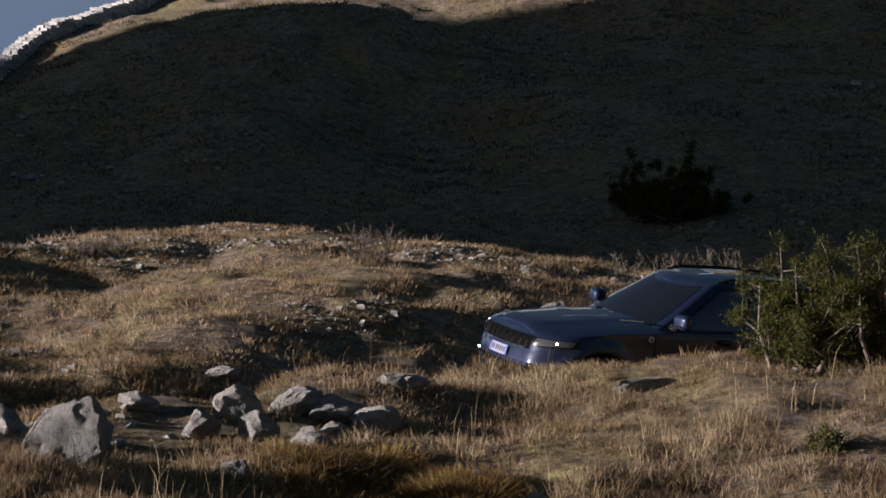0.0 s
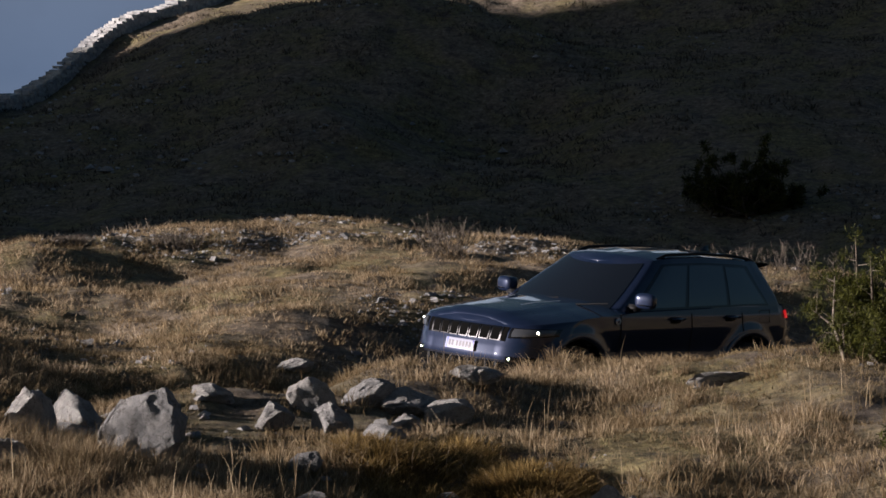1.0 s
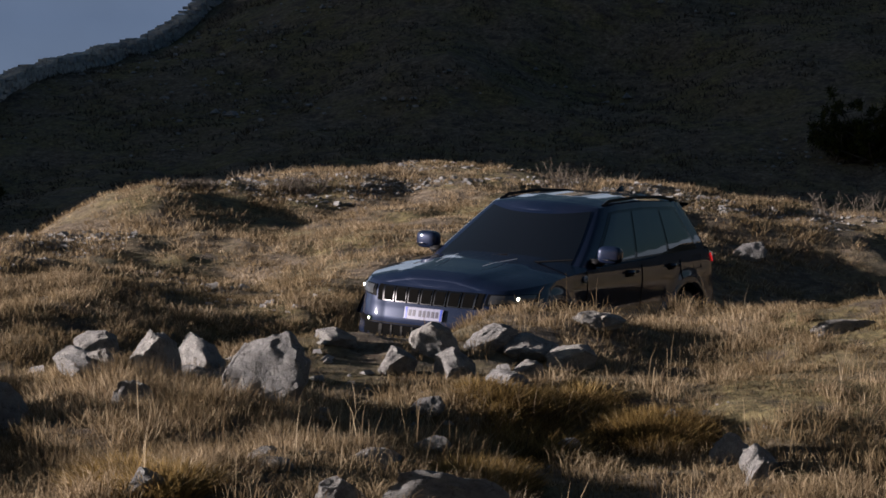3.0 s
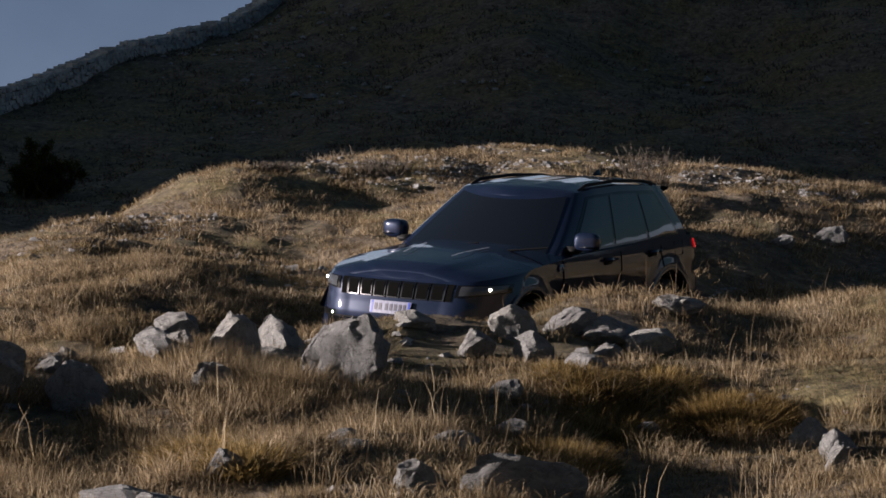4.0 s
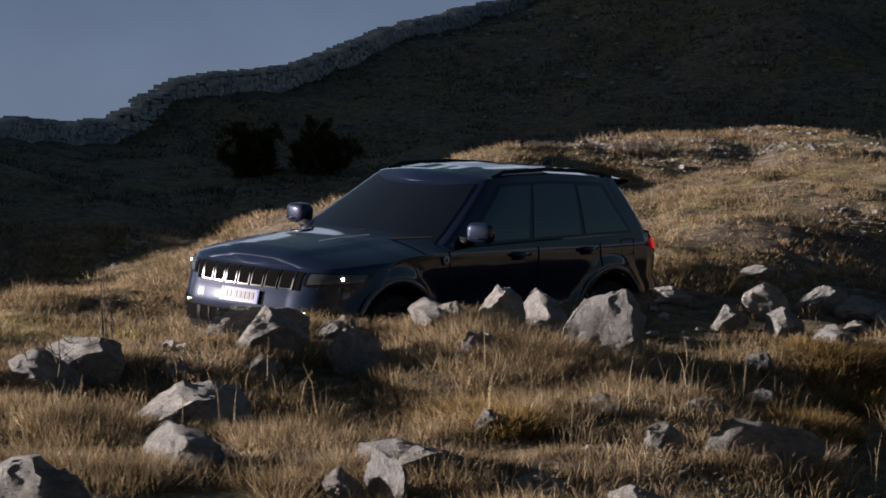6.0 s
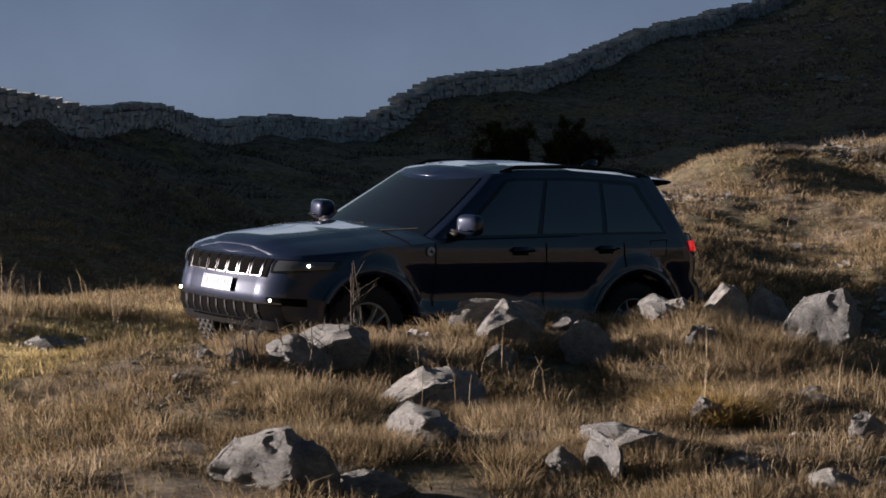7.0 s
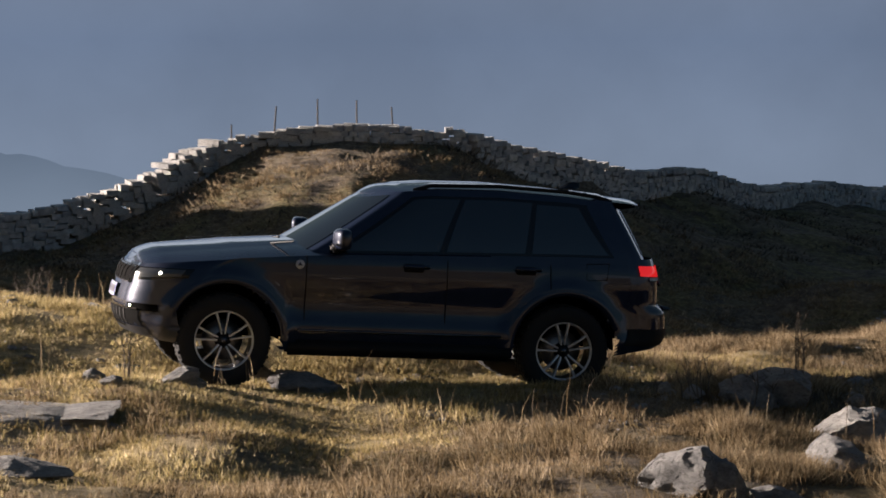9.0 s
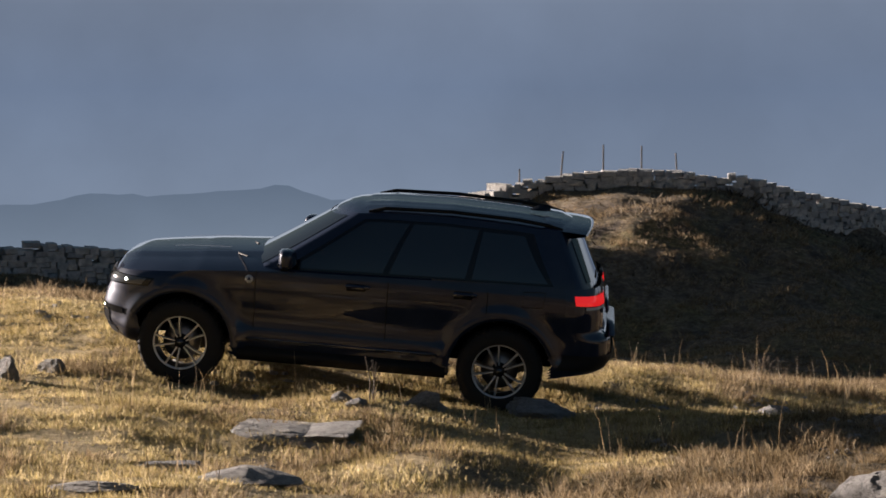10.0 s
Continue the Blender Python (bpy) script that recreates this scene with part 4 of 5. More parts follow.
ROOF_Z = [1.655, 1.70, 1.735, 1.748, 1.725, 1.69, 1.655]


def cabin(f, v):
    """Half outline of the cabin at height share v; f from the screen's middle (0) to the rear window's middle (1)."""
    xf, xr = 1.10 + (0.20 - 1.10) * v ** 0.94, -2.30 + (-2.06 + 2.30) * v
    w = 0.885 - 0.235 * v ** 1.25
    wf = w - 0.04
    if f < 0.25:
        y = f / 0.25 * wf
        return xf - 0.26 * (y / wf) ** 2.2, y
    if f < 0.85:
        s = (f - 0.25) / 0.60
        x = (xf - 0.26) * (1 - s) + (xr + 0.16) * s
        return x, w - 0.04 * math.exp(-s * 14) - 0.05 * max(0, s - 0.55) ** 2 / 0.2
    y1 = w - 0.05
    s = (f - 0.85) / 0.15
    y = y1 * (1 - s)
    return xr + 0.16 * (y / y1) ** 3, y


def cabin_z(f, v):
    x1, _ = cabin(f, 1.0)
    top = float(ip(-x1, [-a for a in ROOF_X], ROOF_Z)) - (0.03 if f < 0.8 else 0.02)
    x0, _ = cabin(f, 0.0)
    return (float(belt(x0)) - 0.03) * (1 - v) + top * v


def cabin_point(f, v, side=1, out=0.0):
    x, y = cabin(f, v)
    x2, y2 = cabin(min(1, f + 0.004), v)
    x1, y1 = cabin(max(0, f - 0.004), v)
    n = Vector((y2 - y1, -(x2 - x1), 0)).normalized()
    return (x + n.x * out, side * (y + n.y * out), cabin_z(f, v) + out * 0.3)


def cabin_patch(name, f0, f1, v0, v1, material, root, label="", out=0.004, skew=(0, 0, 0, 0), both=True, nf=18, nv=10, thick=0.004):
    """A pane on the cabin; skew moves its corners along f: low front, low rear, top rear, top front."""
    for side in ((1, -1) if both else (0,)):
        verts = []
        for j in range(nv):
            v = v0 + (v1 - v0) * j / (nv - 1)
            g = j / (nv - 1)
            for i in range(nf):
                h = i / (nf - 1)
                lo, hi = f0 + skew[0] * (1 - g) + skew[3] * g, f1 + skew[1] * (1 - g) + skew[2] * g
                f = lo + (hi - lo) * h
                if side:
                    verts.append(cabin_point(f, v, side, out))
                else:
                    verts.append(cabin_point(abs(f), v, 1 if f >= 0 else -1, out))
        fc = grid_faces(nv, nf)
        raw(name, verts, fc[:, ::-1] if side == -1 else fc, material, root, label)


def upper_body(root):
    nf, nv = 120, 12
    verts = [cabin_point(f, v) for v in np.linspace(0, 1, nv) for f in np.linspace(0, 1, nf)]
    n = len(verts)
    fc = grid_faces(nv, nf)
    verts += [(x, -y, z) for x, y, z in verts]
    raw("cabin_shell", verts, np.vstack([fc, fc[:, ::-1] + n]), PAINT, root, "glossy pillars and window frames")
    rows, cols = [], 21
    for f in np.linspace(0, 1, nf):
        x, y, z = cabin_point(f, 1.0)
        x0 = float(x)
        for k in range(cols):
            s = -1 + 2 * k / (cols - 1)
            rows.append((x0, y * s, z + 0.05 * (1 - abs(s) ** 2.4) * min(1, y / 0.45) + (0.007 if 0.25 < abs(s) < 0.62 and -1.9 < x0 < -0.1 and int(abs(s) * 13) % 2 else 0)))
    raw("roof", rows, grid_faces(nf, cols)[:, ::-1], PAINT, root, "glossy ribbed roof")
    # glass: screen, side panes, rear window
    scr = []
    for v in np.linspace(0.05, 0.95, 12):
        for f in np.linspace(-0.222, 0.222, 31):
            scr.append(cabin_point(abs(f), v, 1 if f >= 0 else -1, 0.006))
    raw("windscreen", scr, grid_faces(12, 31), GLASS, root, "dark raked windscreen glass")
    rear = []
    for v in np.linspace(0.12, 0.86, 10):
        for f in np.linspace(-1, 1, 25):
            rear.append(cabin_point(1 - abs(f) * 0.125, v, 1 if f >= 0 else -1, 0.006))
    raw("rear_window", rear, grid_faces(10, 25)[:, ::-1], GLASS, root, "dark tinted rear window")
    low, high = 0.10, 0.86
    cabin_patch("window_surround", 0.285, 0.80, low - 0.035, high + 0.045, GLOSS, root, "gloss black window surround", 0.003, (0.0, 0.0, -0.03, 0.01), nf=40)
    cabin_patch("side_window", 0.30, 0.475, low, high, GLASS, root, "dark tinted front side window", 0.007, (0, 0, -0.045, 0.01))
    cabin_patch("side_window", 0.488, 0.632, low, high, GLASS, root, "dark tinted rear side window", 0.007, (0, 0, -0.012, -0.045))
    cabin_patch("side_window", 0.645, 0.79, low, high - 0.02, GLASS, root, "dark tinted quarter window", 0.007, (0, 0, -0.045, -0.012))


def under_body(root):
    # underbody and housings carry the same painted near-black shade
    part("underbody", box_bm(3.7, 1.4, 0.26, 0.08, (-0.15, 0, 0.54)), SHADED_BLACK, root, "black underbody")
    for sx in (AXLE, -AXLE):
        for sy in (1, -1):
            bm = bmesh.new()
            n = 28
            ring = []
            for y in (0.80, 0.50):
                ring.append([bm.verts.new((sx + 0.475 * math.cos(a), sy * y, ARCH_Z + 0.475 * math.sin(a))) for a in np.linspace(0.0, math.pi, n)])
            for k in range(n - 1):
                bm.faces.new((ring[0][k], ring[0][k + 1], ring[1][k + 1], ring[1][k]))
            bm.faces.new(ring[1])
            part("wheel_housing", bm, SHADED_BLACK, root, "black wheel housing")
            bm = bmesh.new()
            prof = [(0.0, 0.462), (0.022, 0.468), (0.026, 0.50), (0.012, 0.535)]
            rows = []
            for a in np.linspace(0.5 if sx > 0 else 0.02, math.pi - (0.02 if sx > 0 else 0.4), 34):
                cx, cz = math.cos(a), math.sin(a)
                row = []
                for off, r in prof:
                    x, z = sx + r * cx, ARCH_Z + r * cz
                    row.append(bm.verts.new((x, sy * (0.935 + off + flare(x, z) * 0.6), z)))
                rows.append(row)
            for a, b in zip(rows, rows[1:]):
                for k in range(3):
                    bm.faces.new((a[k], a[k + 1], b[k + 1], b[k]) if sy > 0 else (a[k], b[k], b[k + 1], a[k + 1]))
            part("arch_flare", bm, PAINT, root)
    for sy in (1, -1):
        part("sill", box_bm(1.95, 0.07, 0.13, 0.025, (-0.02, sy * 0.925, 0.355)), BLACK, root, "black sill moulding")


def lathe(bm, prof, n=48, sy=1):
    rows = []
    for a in np.linspace(0, 2 * math.pi, n, endpoint=False):
        rows.append([bm.verts.new((r * math.cos(a), y * sy, r * math.sin(a))) for y, r in prof])
    for i in range(n):
        a, b = rows[i], rows[(i + 1) % n]
        for k in range(len(prof) - 1):
            bm.faces.new((a[k], a[k + 1], b[k + 1], b[k]))
    bmesh.ops.recalc_face_normals(bm, faces=bm.faces[:])


def wheel(root, x, y, turn):
    hub = new("wheel")
    hub.parent = root
    hub.matrix_basis = pose(x, y, WHEEL_R, 0, 0, turn)
    bm = bmesh.new()
    lathe(bm, [(-0.13, 0.245), (-0.132, 0.33), (-0.12, 0.372), (-0.09, 0.388), (0.09, 0.388), (0.12, 0.372), (0.13, 0.33), (0.125, 0.262), (0.11, 0.248)])
    for k in range(60):
        a = 2 * math.pi * k / 60
        for yy in (-0.075, 0.0, 0.075):
            m = pose(0, 0, 0, 0, -math.degrees(a), 0) @ Matrix.Translation((0.387, yy + (0.02 if k % 2 else -0.02), 0)) @ Matrix.Diagonal((0.012, 0.055, 0.024, 1))
            bmesh.ops.create_cube(bm, size=1, matrix=m)
    part("tyre", bm, TYRE, hub, "black all-terrain tyre")
    bm = bmesh.new()
    lathe(bm, [(-0.10, 0.235), (0.0, 0.225), (0.085, 0.243)])
    part("rim_barrel", bm, DARKALLOY, hub, "dark rim barrel")
    bm = bmesh.new()
    lathe(bm, [(0.088, 0.232), (0.108, 0.238), (0.108, 0.254), (0.09, 0.256)])
    rim = part("rim", bm, ALLOY, hub, "bright machined rim lip")
    bm = bmesh.new()
    lathe(bm, [(0.0, 0.0), (0.0, 0.17), (-0.03, 0.17), (-0.03, 0.0)])
    part("brake_disc", bm, STEEL, hub, "steel brake disc")
    for k in range(5):
        for s in (-1, 1):
            bm = bmesh.new()
            rows = []
            for r, off, w, yy in ((0.05, 0.013, 0.007, 0.085), (0.14, 0.030, 0.0065, 0.102), (0.236, 0.054, 0.008, 0.102)):
                o = s * off
                rows.append([bm.verts.new((r, yy, o - w)), bm.verts.new((r, yy, o + w)), bm.verts.new((r, yy - 0.035, o + w * 1.3)), bm.verts.new((r, yy - 0.035, o - w * 1.3))])
            for a, b in zip(rows, rows[1:]):
                for q in range(4):
                    bm.faces.new((a[q], a[(q + 1) % 4], b[(q + 1) % 4], b[q]))
            bmesh.ops.recalc_face_normals(bm, faces=bm.faces[:])
            bmesh.ops.rotate(bm, verts=bm.verts[:], cent=(0, 0, 0), matrix=Matrix.Rotation(2 * math.pi * k / 5, 3, "Y"))
            part("spoke", bm, ALLOY, hub, "bright machined double spoke", smooth=False)
    bm = bmesh.new()
    lathe(bm, [(0.104, 0.0), (0.104, 0.028), (0.09, 0.036), (0.06, 0.065), (0.02, 0.07)], 24)
    part("hub_cap", bm, DARKALLOY, hub, "dark hub")
    bm = bmesh.new()
    lathe(bm, [(0.107, 0.0), (0.107, 0.02), (0.10, 0.022)], 20)
    part("centre_cap", bm, CHROME, hub, "bright centre cap")
    return hub


def skin(u, z, out=0.006, side=1):
    x, y = contour(u, z)
    x2, y2 = contour(min(1, u + 0.003), z)
    x1, y1 = contour(max(0, u - 0.003), z)
    n = Vector((y2 - y1, -(x2 - x1), 0)).normalized()
    fl = flare(x, z) if 0.2 < u < 0.9 else 0
    return (x + n.x * out, side * (y + fl + n.y * out), z)


def skin_patch(name, u0, u1, z0, z1, material, root, label="", out=0.006, side=1, slant=(0, 0, 0, 0), nu=14, nz=6):
    """A panel on the lower body; slant lifts its corners: low front, low rear, top rear, top front. u below 0 wraps to the other side."""
    verts = []
    for j in range(nz):
        g = j / (nz - 1)
        for i in range(nu):
            h = i / (nu - 1)
            u = u0 + (u1 - u0) * h
            lo, hi = z0 + slant[0] * (1 - h) + slant[1] * h, z1 + slant[3] * (1 - h) + slant[2] * h
            z = lo + (hi - lo) * g
            verts.append(skin(abs(u), z, out, side * (1 if u >= 0 else -1)))
    fc = grid_faces(nz, nu)
    return raw(name, verts, fc[:, ::-1] if side < 0 else fc, material, root, label)


def front_end(root):
    # openings are flat panels on the skin, their shade painted near-black
    g = skin_patch("grille", -0.155, 0.155, 0.812, 0.960, SHADED_BLACK, root, "black seven-slot grille", 0.008)
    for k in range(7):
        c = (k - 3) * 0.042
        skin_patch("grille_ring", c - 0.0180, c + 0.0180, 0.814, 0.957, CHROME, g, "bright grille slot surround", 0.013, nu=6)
        skin_patch("grille_slot", c - 0.0148, c + 0.0148, 0.824, 0.948, SHADED_BLACK, g, "grille slot with its shade painted near-black", 0.017, nu=5)
    skin_patch("lower_intake", -0.19, 0.19, 0.47, 0.60, SHADED_BLACK, root, "black mesh lower intake with its shade painted in", 0.008)
    skin_patch("bumper_trim", -0.19, 0.19, 0.606, 0.620, CHROME, root, "satin trim over the lower intake", 0.02, nu=30)
    for k in range(9):
        c = (k - 4) * 0.036
        skin_patch("intake_bar", c - 0.003, c + 0.003, 0.475, 0.595, BLACK, root, "", 0.014, nu=3)
    skin_patch("bumper_lip", -0.20, 0.20, 0.40, 0.465, BLACK, root, "black bumper skid lip", 0.012, nu=30)
    skin_patch("skid_trim", -0.12, 0.12, 0.445, 0.462, CHROME, root, "satin skid plate edge", 0.02, nu=20)
    pl = skin_patch("number_plate", -0.062, 0.062, 0.675, 0.785, WHITE, root, "pale blue-white number plate", 0.026)
    for s in (-0.058, 0.054):
        skin_patch("plate_band", s, s + 0.006, 0.677, 0.783, PLATEBLUE, pl, "blue plate band", 0.028, nu=3)
    for k in range(7):
        c = (k - 3) * 0.0135 + (0.004 if k > 1 else -0.002)
        skin_patch("plate_bar", c - 0.0042, c + 0.0042, 0.703, 0.761, INK, pl, "dark plate bar", 0.029, nu=3)
    for side in (1, -1):
        h = skin_patch("headlight", 0.160, 0.256, 0.848, 0.957, GLOSS, root, "slim clear headlight in a black housing", 0.01, side, (0.0, 0.045, 0.012, 0.0))
        skin_patch("lens", 0.166, 0.246, 0.866, 0.950, LENS, h, "clear lens", 0.014, side, (0.0, 0.035, 0.01, 0.0))
        bm = bmesh.new()
        x, y, z = skin(0.215, 0.922, 0.012, side)
        bmesh.ops.create_uvsphere(bm, u_segments=16, v_segments=10, radius=0.013, matrix=Matrix.Translation((x, y, z)))
        part("lamp", bm, LAMP, h, "lit projector lamp")
        skin_patch("lamp_pod", 0.165, 0.225, 0.60, 0.66, SHADED_BLACK, root, "fog lamp recess with its shade painted near-black", 0.01, side)
        bm = bmesh.new()
        x, y, z = skin(0.172, 0.635, 0.004, side)
        bmesh.ops.create_uvsphere(bm, u_segments=16, v_segments=10, radius=0.013, matrix=Matrix.Translation((x, y, z)))
        part("fog_lamp", bm, FOG, root, "lit yellowish fog lamp")
    # matt panel and pale edge lines on the bonnet
    for y0, y1, mat, nm, up in ((0.292, 0.308, DECAL, "decal_line", 0.003), (-0.308, -0.292, DECAL, "decal_line", 0.003)):
        verts = []
        for x in np.linspace(1.12, 1.66, 14):
            zt = float(belt(x))
            for y in np.linspace(y0, y1, 10):
                yy = y * (1.1 - 0.25 * (x - 1.12) / 0.54)
                verts.append((x, yy, zt + 0.10 * (1 - (abs(yy) / 0.93) ** 2.6) + 0.012 + up))
        raw(nm, verts, grid_faces(14, 10), mat, root, "pale decal line on the bonnet")
    for s in (0.30, -0.42):
        bm = bmesh.new()
        tube(bm, Vector((1.10, s, 1.165)), Vector((0.90, s + 0.52, 1.225)), 0.012, 0.008)
        part("wiper", bm, BLACK, root, "black wiper")


def sides(root):
    for side in (1, -1):
        # shut lines
        for x in (0.80, -0.40, -1.30):
            bm = bmesh.new()
            pts = []
            for z in np.linspace(0.46, 1.12, 14):
                if math.hypot(x + AXLE, z - ARCH_Z) < 0.5:
                    continue
                pts.append(Vector((x, side * (float(half(z)) + 0.004 + flare(x, z)), z)))
            for a, b in zip(pts, pts[1:]):
                tube(bm, a, b, 0.0045, 0.0045, 4)
            part("shut_line", bm, BLACK, root)
        for x, z in ((-0.13, 1.06), (-1.10, 1.075)):
            hd = part("door_handle", box_bm(0.24, 0.035, 0.036, 0.014, (x, side * 0.972, z)), PAINT, root, "body-coloured door handle")
            part("handle_trim", box_bm(0.06, 0.02, 0.022, 0.008, (x - 0.08, side * 0.989, z + 0.004)), CHROME, hd, "bright key cover")
            part("handle_cup", box_bm(0.17, 0.012, 0.07, 0.005, (x + 0.02, side * 0.944, z - 0.012)), BLACK, hd, "dark handle recess")
        bm = bmesh.new()
        bmesh.ops.create_uvsphere(bm, u_segments=24, v_segments=14, radius=1)
        for v in bm.verts:
            c = v.co
            for i in range(3):
                c[i] = math.copysign(abs(c[i]) ** 0.62, c[i])
            v.co = Vector((0.52 + c.x * 0.075 * (1 - 0.25 * c.y), side * (1.035 + c.y * 0.125), 1.27 + c.z * 0.088))
        m = part("mirror", bm, PAINT, root, "body-coloured door mirror")
        part("mirror_arm", box_bm(0.10, 0.16, 0.07, 0.02, (0.55, side * 0.90, 1.185)), BLACK, m, "black mirror arm")
        part("turn_lamp", box_bm(0.02, 0.14, 0.014, 0.004, (0.588, side * 1.06, 1.225)), CHROME, m, "bright indicator strip")
        part("side_trim", box_bm(1.75, 0.012, 0.022, 0.005, (-0.02, side * 0.958, 0.50)), CHROME, root, "satin strip along the lower doors")
        bm = bmesh.new()
        y = side * (float(half(1.02)) + 0.012)
        bmesh.ops.create_cone(bm, cap_ends=True, segments=28, radius1=0.038, radius2=0.036, depth=0.01, matrix=Matrix.Translation((0.86, y, 1.045)) @ Matrix.Rotation(math.pi / 2, 4, "X"))
        bd = part("badge", bm, BADGE, root, "round pale badge")
        bm = bmesh.new()
        bmesh.ops.create_cone(bm, cap_ends=True, segments=3, radius1=0.022, radius2=0.02, depth=0.012, matrix=Matrix.Translation((0.86, y + side * 0.002, 1.045)) @ Matrix.Rotation(math.pi / 2, 4, "X"))
        part("badge_mark", bm, INK, bd, "dark badge mark")
        # roof rail
        bm = bmesh.new()
        pts = [Vector((x, side * y, z)) for x, y, z in ((-0.15, 0.585, 1.69), (-0.30, 0.58, 1.735), (-0.9, 0.575, 1.755), (-1.5, 0.565, 1.735), (-1.78, 0.555, 1.705), (-1.92, 0.55, 1.67))]
        for a, b in zip(pts, pts[1:]):
            tube(bm, a, b, 0.017, 0.017, 8)
        part("roof_rail", bm, BLACK, root, "black roof rail")
        # tail lamp and rear corner
        tl = skin_patch("tail_lamp", 0.830, 0.935, 1.040, 1.140, RED, root, "red wrap-round tail lamp", 0.012, side, (0.015, 0, 0, 0.0), nu=16)
        skin_patch("reverse_lens", 0.85, 0.925, 1.017, 1.040, BADGE, tl, "clear lower lens", 0.01, side, nu=12)
        bm = bmesh.new()
        for a, b in (((-1.62, 1.00), (-1.62, 1.14)), ((-1.62, 1.14), (-1.82, 1.15)), ((-1.82, 1.15), (-1.80, 1.01)), ((-1.80, 1.01), (-1.62, 1.00))):
            if side > 0:
                tube(bm, Vector((a[0], float(half(a[1])) + 0.001, a[1])), Vector((b[0], float(half(b[1])) + 0.001, b[1])), 0.0035, 0.0035, 4)
        if side > 0:
            part("fuel_flap", bm, BLACK, root, "fuel flap outline")
        else:
            bm.free()


def rear_end(root):
    verts = []
    for x, z0 in ((-1.92, 1.705), (-2.04, 1.70), (-2.17, 1.69), (-2.20, 1.68), (-2.16, 1.662), (-2.02, 1.64)):
        for y in np.linspace(-1, 1, 17):
            verts.append((x + 0.05 * y * y, y * (0.60 - 0.02 * (x < -2.2)), z0 - 0.035 * abs(y) ** 3))
    raw("spoiler", verts, grid_faces(6, 17), PAINT, root, "roof-edge spoiler")
    bm = bmesh.new()
    rows = []
    for k, x in enumerate(np.linspace(0, 1, 8)):
        w, h = 0.032 * math.sin(math.pi * min(1, x * 0.9 + 0.1)) + 0.004, 0.062 * math.sin(math.pi * (0.05 + 0.62 * x))
        cx = -1.60 - 0.19 * x
        rows.append([bm.verts.new((cx, -w, 1.752)), bm.verts.new((cx, 0, 1.752 + h)), bm.verts.new((cx, w, 1.752))])
    for a, b in zip(rows, rows[1:]):
        bm.faces.new((a[0], a[1], b[1], b[0]))
        bm.faces.new((a[1], a[2], b[2], b[1]))
    bm.faces.new(rows[-1])
    part("roof_aerial", bm, GLOSS, root, "black shark-fin aerial")
    skin_patch("rear_bumper", 0.80, 1.0, 0.46, 0.60, BLACK, root, "black lower rear bumper", 0.012, 1, nu=24)
    skin_patch("rear_bumper", 0.80, 1.0, 0.46, 0.60, BLACK, root, "black lower rear bumper", 0.012, -1, nu=24)
    part("bumper_step", box_bm(0.09, 1.35, 0.03, 0.012, (-2.43, 0, 0.765)), CHROME, root, "bright rear bumper step")
    part("tailgate_trim", box_bm(0.03, 1.2, 0.045, 0.01, (-2.385, 0, 0.975)), CHROME, root, "bright tailgate bar")
    part("rear_wiper", box_bm(0.03, 0.36, 0.025, 0.008, (-2.31, 0.06, 1.24)), BLACK, root, "black rear wiper")


def suv():
    root = tagged(new("suv"), "blue-black four-wheel-drive estate car with lit headlamps", "car")
    lower_body(root)
    upper_body(root)
    under_body(root)
    front_end(root)
    sides(root)
    rear_end(root)
    wheels = []
    for x in (AXLE, -AXLE):
        for y, turn in ((0.815, 0), (-0.815, 180)):
            wheels.append((wheel(root, x, y, turn), (x, y, WHEEL_R, turn)))
    return root, wheels


SUV, WHEEL_PARTS = suv()


# ---- planting ----
POSTS = [(-25.64, 32.38, 0.75, 0), (-24.95, 32.82, 0.80, 6), (-24.21, 33.29, 0.90, 0), (-23.56, 33.70, 0.95, 0), (-22.94, 34.09, 0.85, -4)]
wall()
posts()
pine_shrub("pine_shrub", "dense dwarf mountain pine shrub at the edge of the bank", 4.49, 19.04, 2.1, 1.6, 1.25, 3, 90, 0.05, 120, 0.004)
pine_shrub("pine_shrub", "round dark green mountain pine shrub in the hollow", -14.30, 47.42, 1.6, 1.4, 1.35, 5, 60, 0.10, 60, 0.010)
pine_shrub("pine_shrub", "round dark green mountain pine shrub in the hollow", -12.87, 47.83, 1.7, 1.4, 1.25, 6, 60, 0.10, 60, 0.010)
pine_shrub("pine_shrub", "sprawling dark pine shrub on the shaded hillside", 6.48, 54.45, 3.8, 2.4, 1.7, 7, 70, 0.13, 60, 0.014)
pine_shrub("pine_shrub", "small pine shrub on the grassy ridge", -8.84, 28.94, 0.7, 0.6, 0.40, 8, 30, 0.06, 46, 0.006)
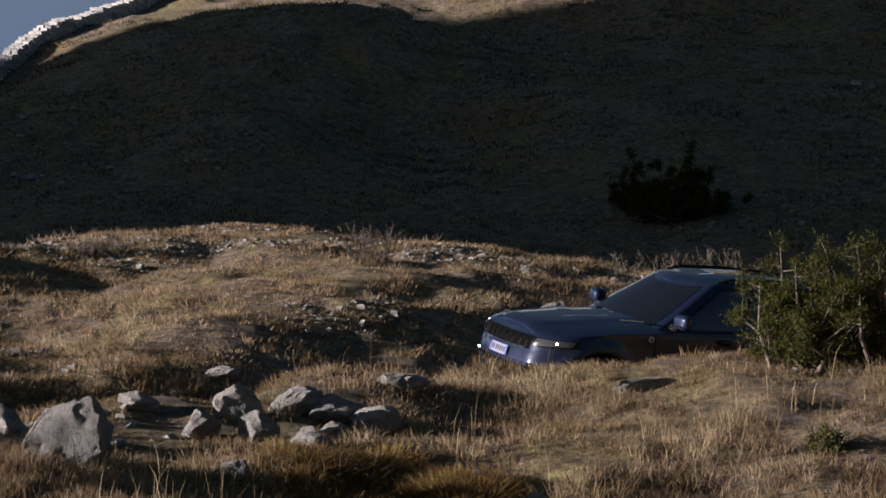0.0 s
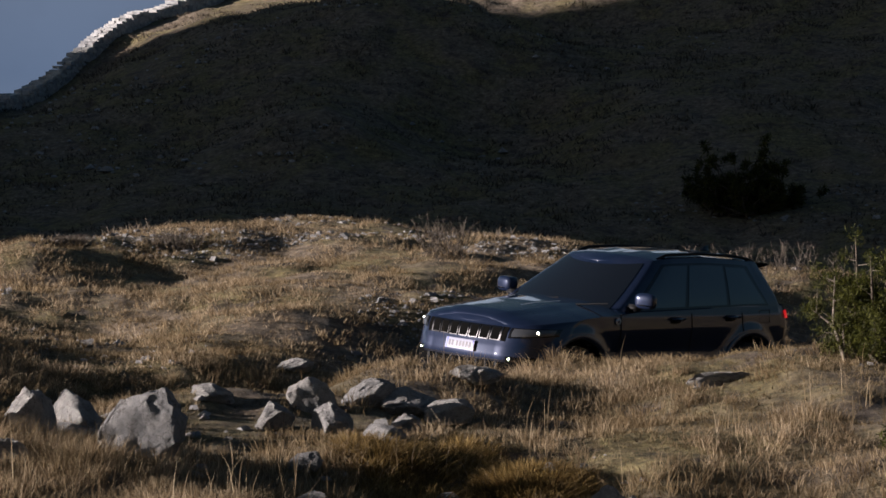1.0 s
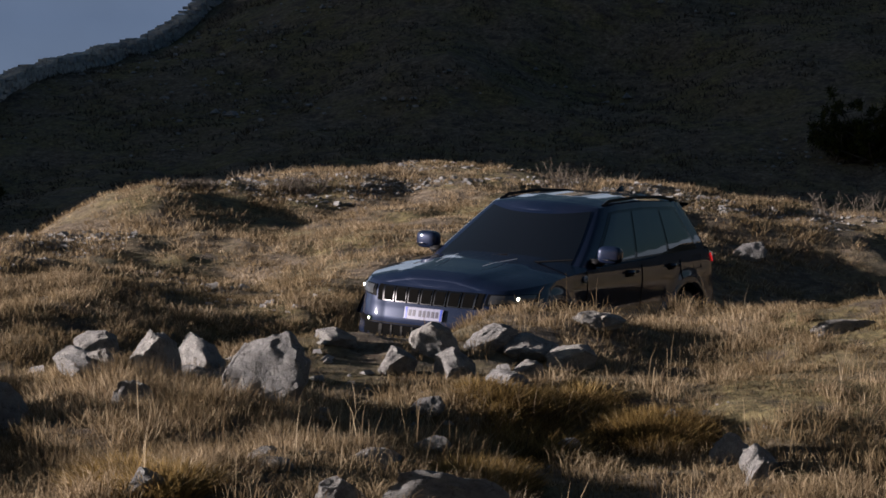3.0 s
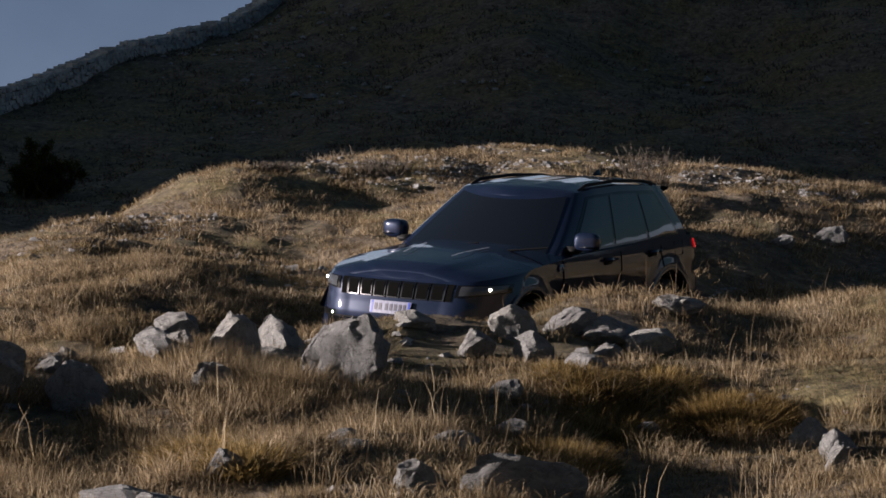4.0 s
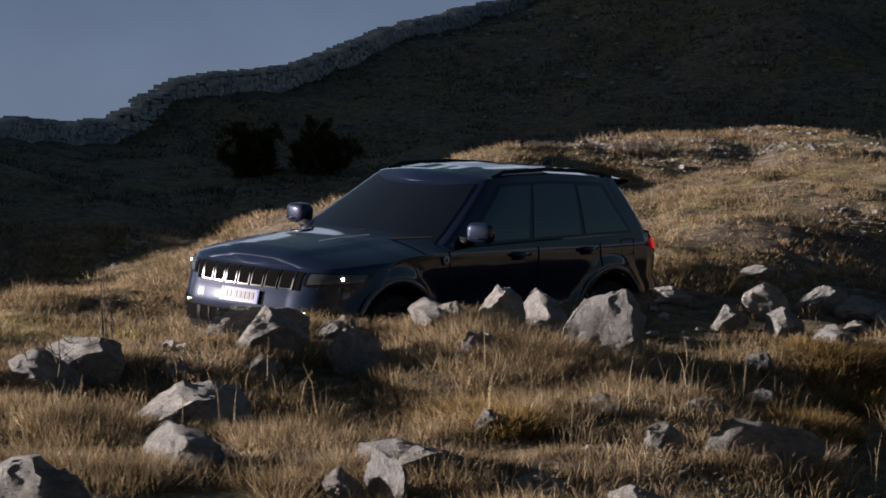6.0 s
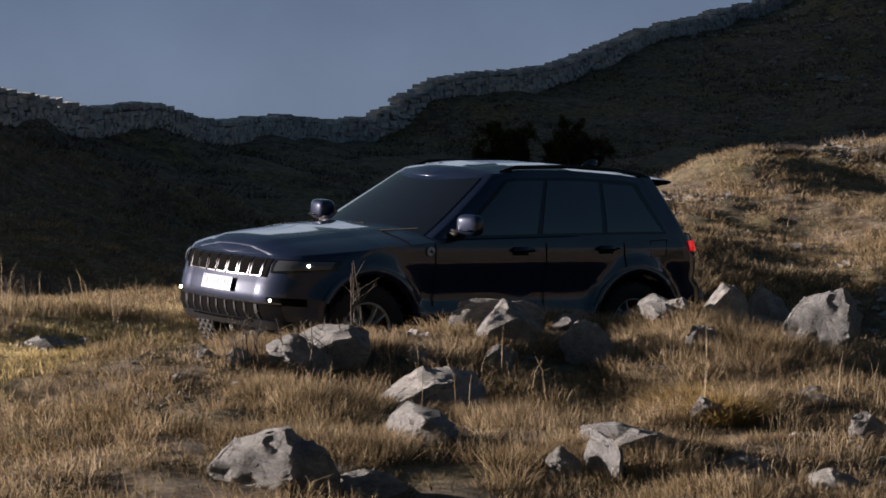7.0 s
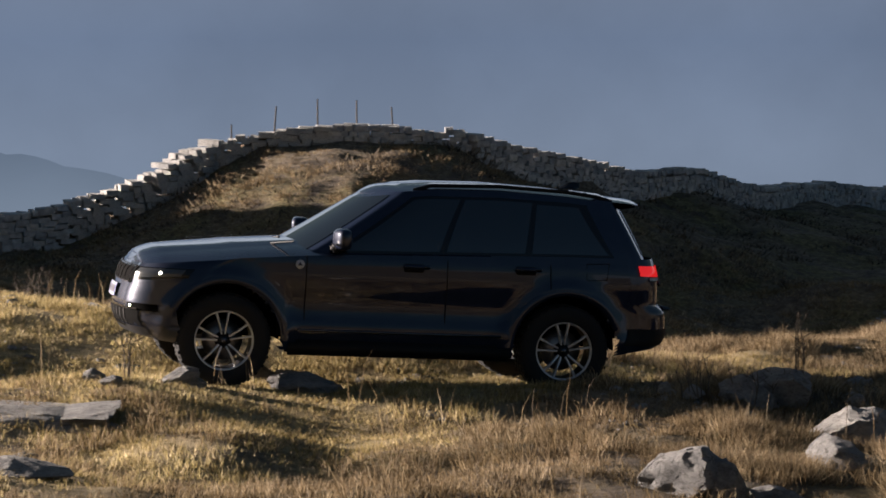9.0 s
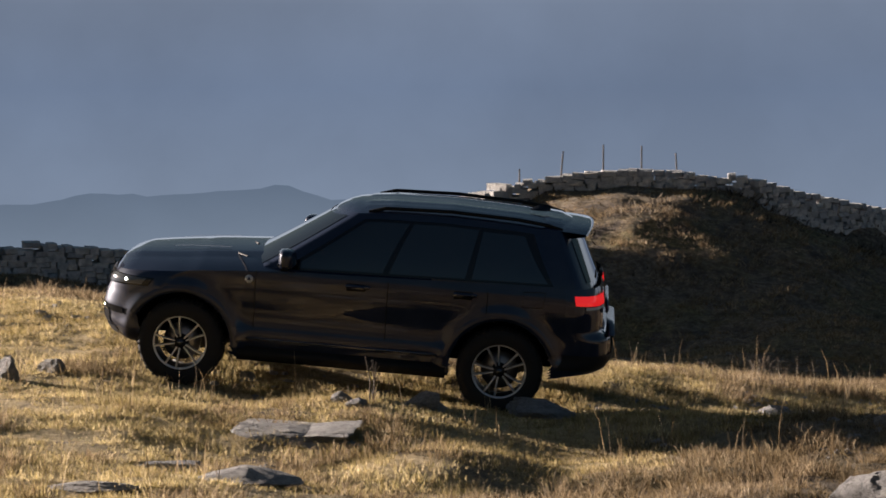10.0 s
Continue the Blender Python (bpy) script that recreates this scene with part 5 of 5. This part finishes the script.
pine_shrub("pine_shrub", "low pine shrub on the grassy ridge", -8.34, 29.19, 0.9, 0.6, 0.34, 18, 30, 0.06, 46, 0.006)
pine_shrub("pine_shrub", "tiny pine seedling in the dry grass", 3.98, 15.41, 0.26, 0.22, 0.26, 9, 10, 0.06, 24, 0.005)
twig_shrub("twig_shrub", "bare thorny twig shrub on the stony mound", 0.18, 32.86, 1.1, 0.55, 60, 3)
twig_shrub("twig_shrub", "brown bushy tuft on the crest of the mound", -3.79, 33.74, 0.8, 0.3, 120, 4, 0.8)
twig_shrub("twig_shrub", "dark round tuft on the crest of the mound", -5.27, 33.37, 0.6, 0.16, 120, 6, 0.8)
twig_shrub("twig_shrub", "lone dry thistle stalk on the grazed flat", -8.65, 8.65, 0.14, 0.42, 6, 5)
for k, (x, y, wide, tall) in enumerate(((4.20, 34.85, 0.90, 0.42), (4.99, 34.39, 1.10, 0.50), (5.58, 34.42, 1.40, 0.50), (-9.09, 15.54, 0.35, 0.30), (-13.44, 24.18, 0.40, 0.32), (-20.51, 21.97, 0.80, 0.45), (-13.46, 13.05, 0.60, 0.35), (-4.08, 11.31, 0.10, 0.75), (-4.42, 10.82, 0.50, 0.45), (-4.61, 10.73, 0.30, 0.40), (-4.21, 11.14, 0.30, 0.40))):
    twig_shrub("dry_stalks", "stand of tall dry stalks", x, y, wide, tall, 26 if k < 7 else 6, 20 + k, 1.0)

grass()


# ---- movement ----
def motions():
    walk(SUV, [(d[0], pose(*d[1:])) for d in DRIVE])
    ts = [0.2 * k for k in range(51)]
    tt = np.array([d[0] for d in DRIVE])
    xs, ys = np.interp(ts, tt, TRACK[:, 0]), np.interp(ts, tt, TRACK[:, 1])
    way = np.r_[0, np.cumsum(np.hypot(np.diff(xs), np.diff(ys)))]
    for wheel, (x, y, z, turn) in WHEEL_PARTS:
        walk(wheel, [(t, pose(x, y, z) @ pose(0, 0, 0, 0, 0, turn) @ pose(0, 0, 0, 0, math.degrees(s / WHEEL_R) * (1 if turn < 90 else -1), 0)) for t, s in zip(ts, way)])


motions()
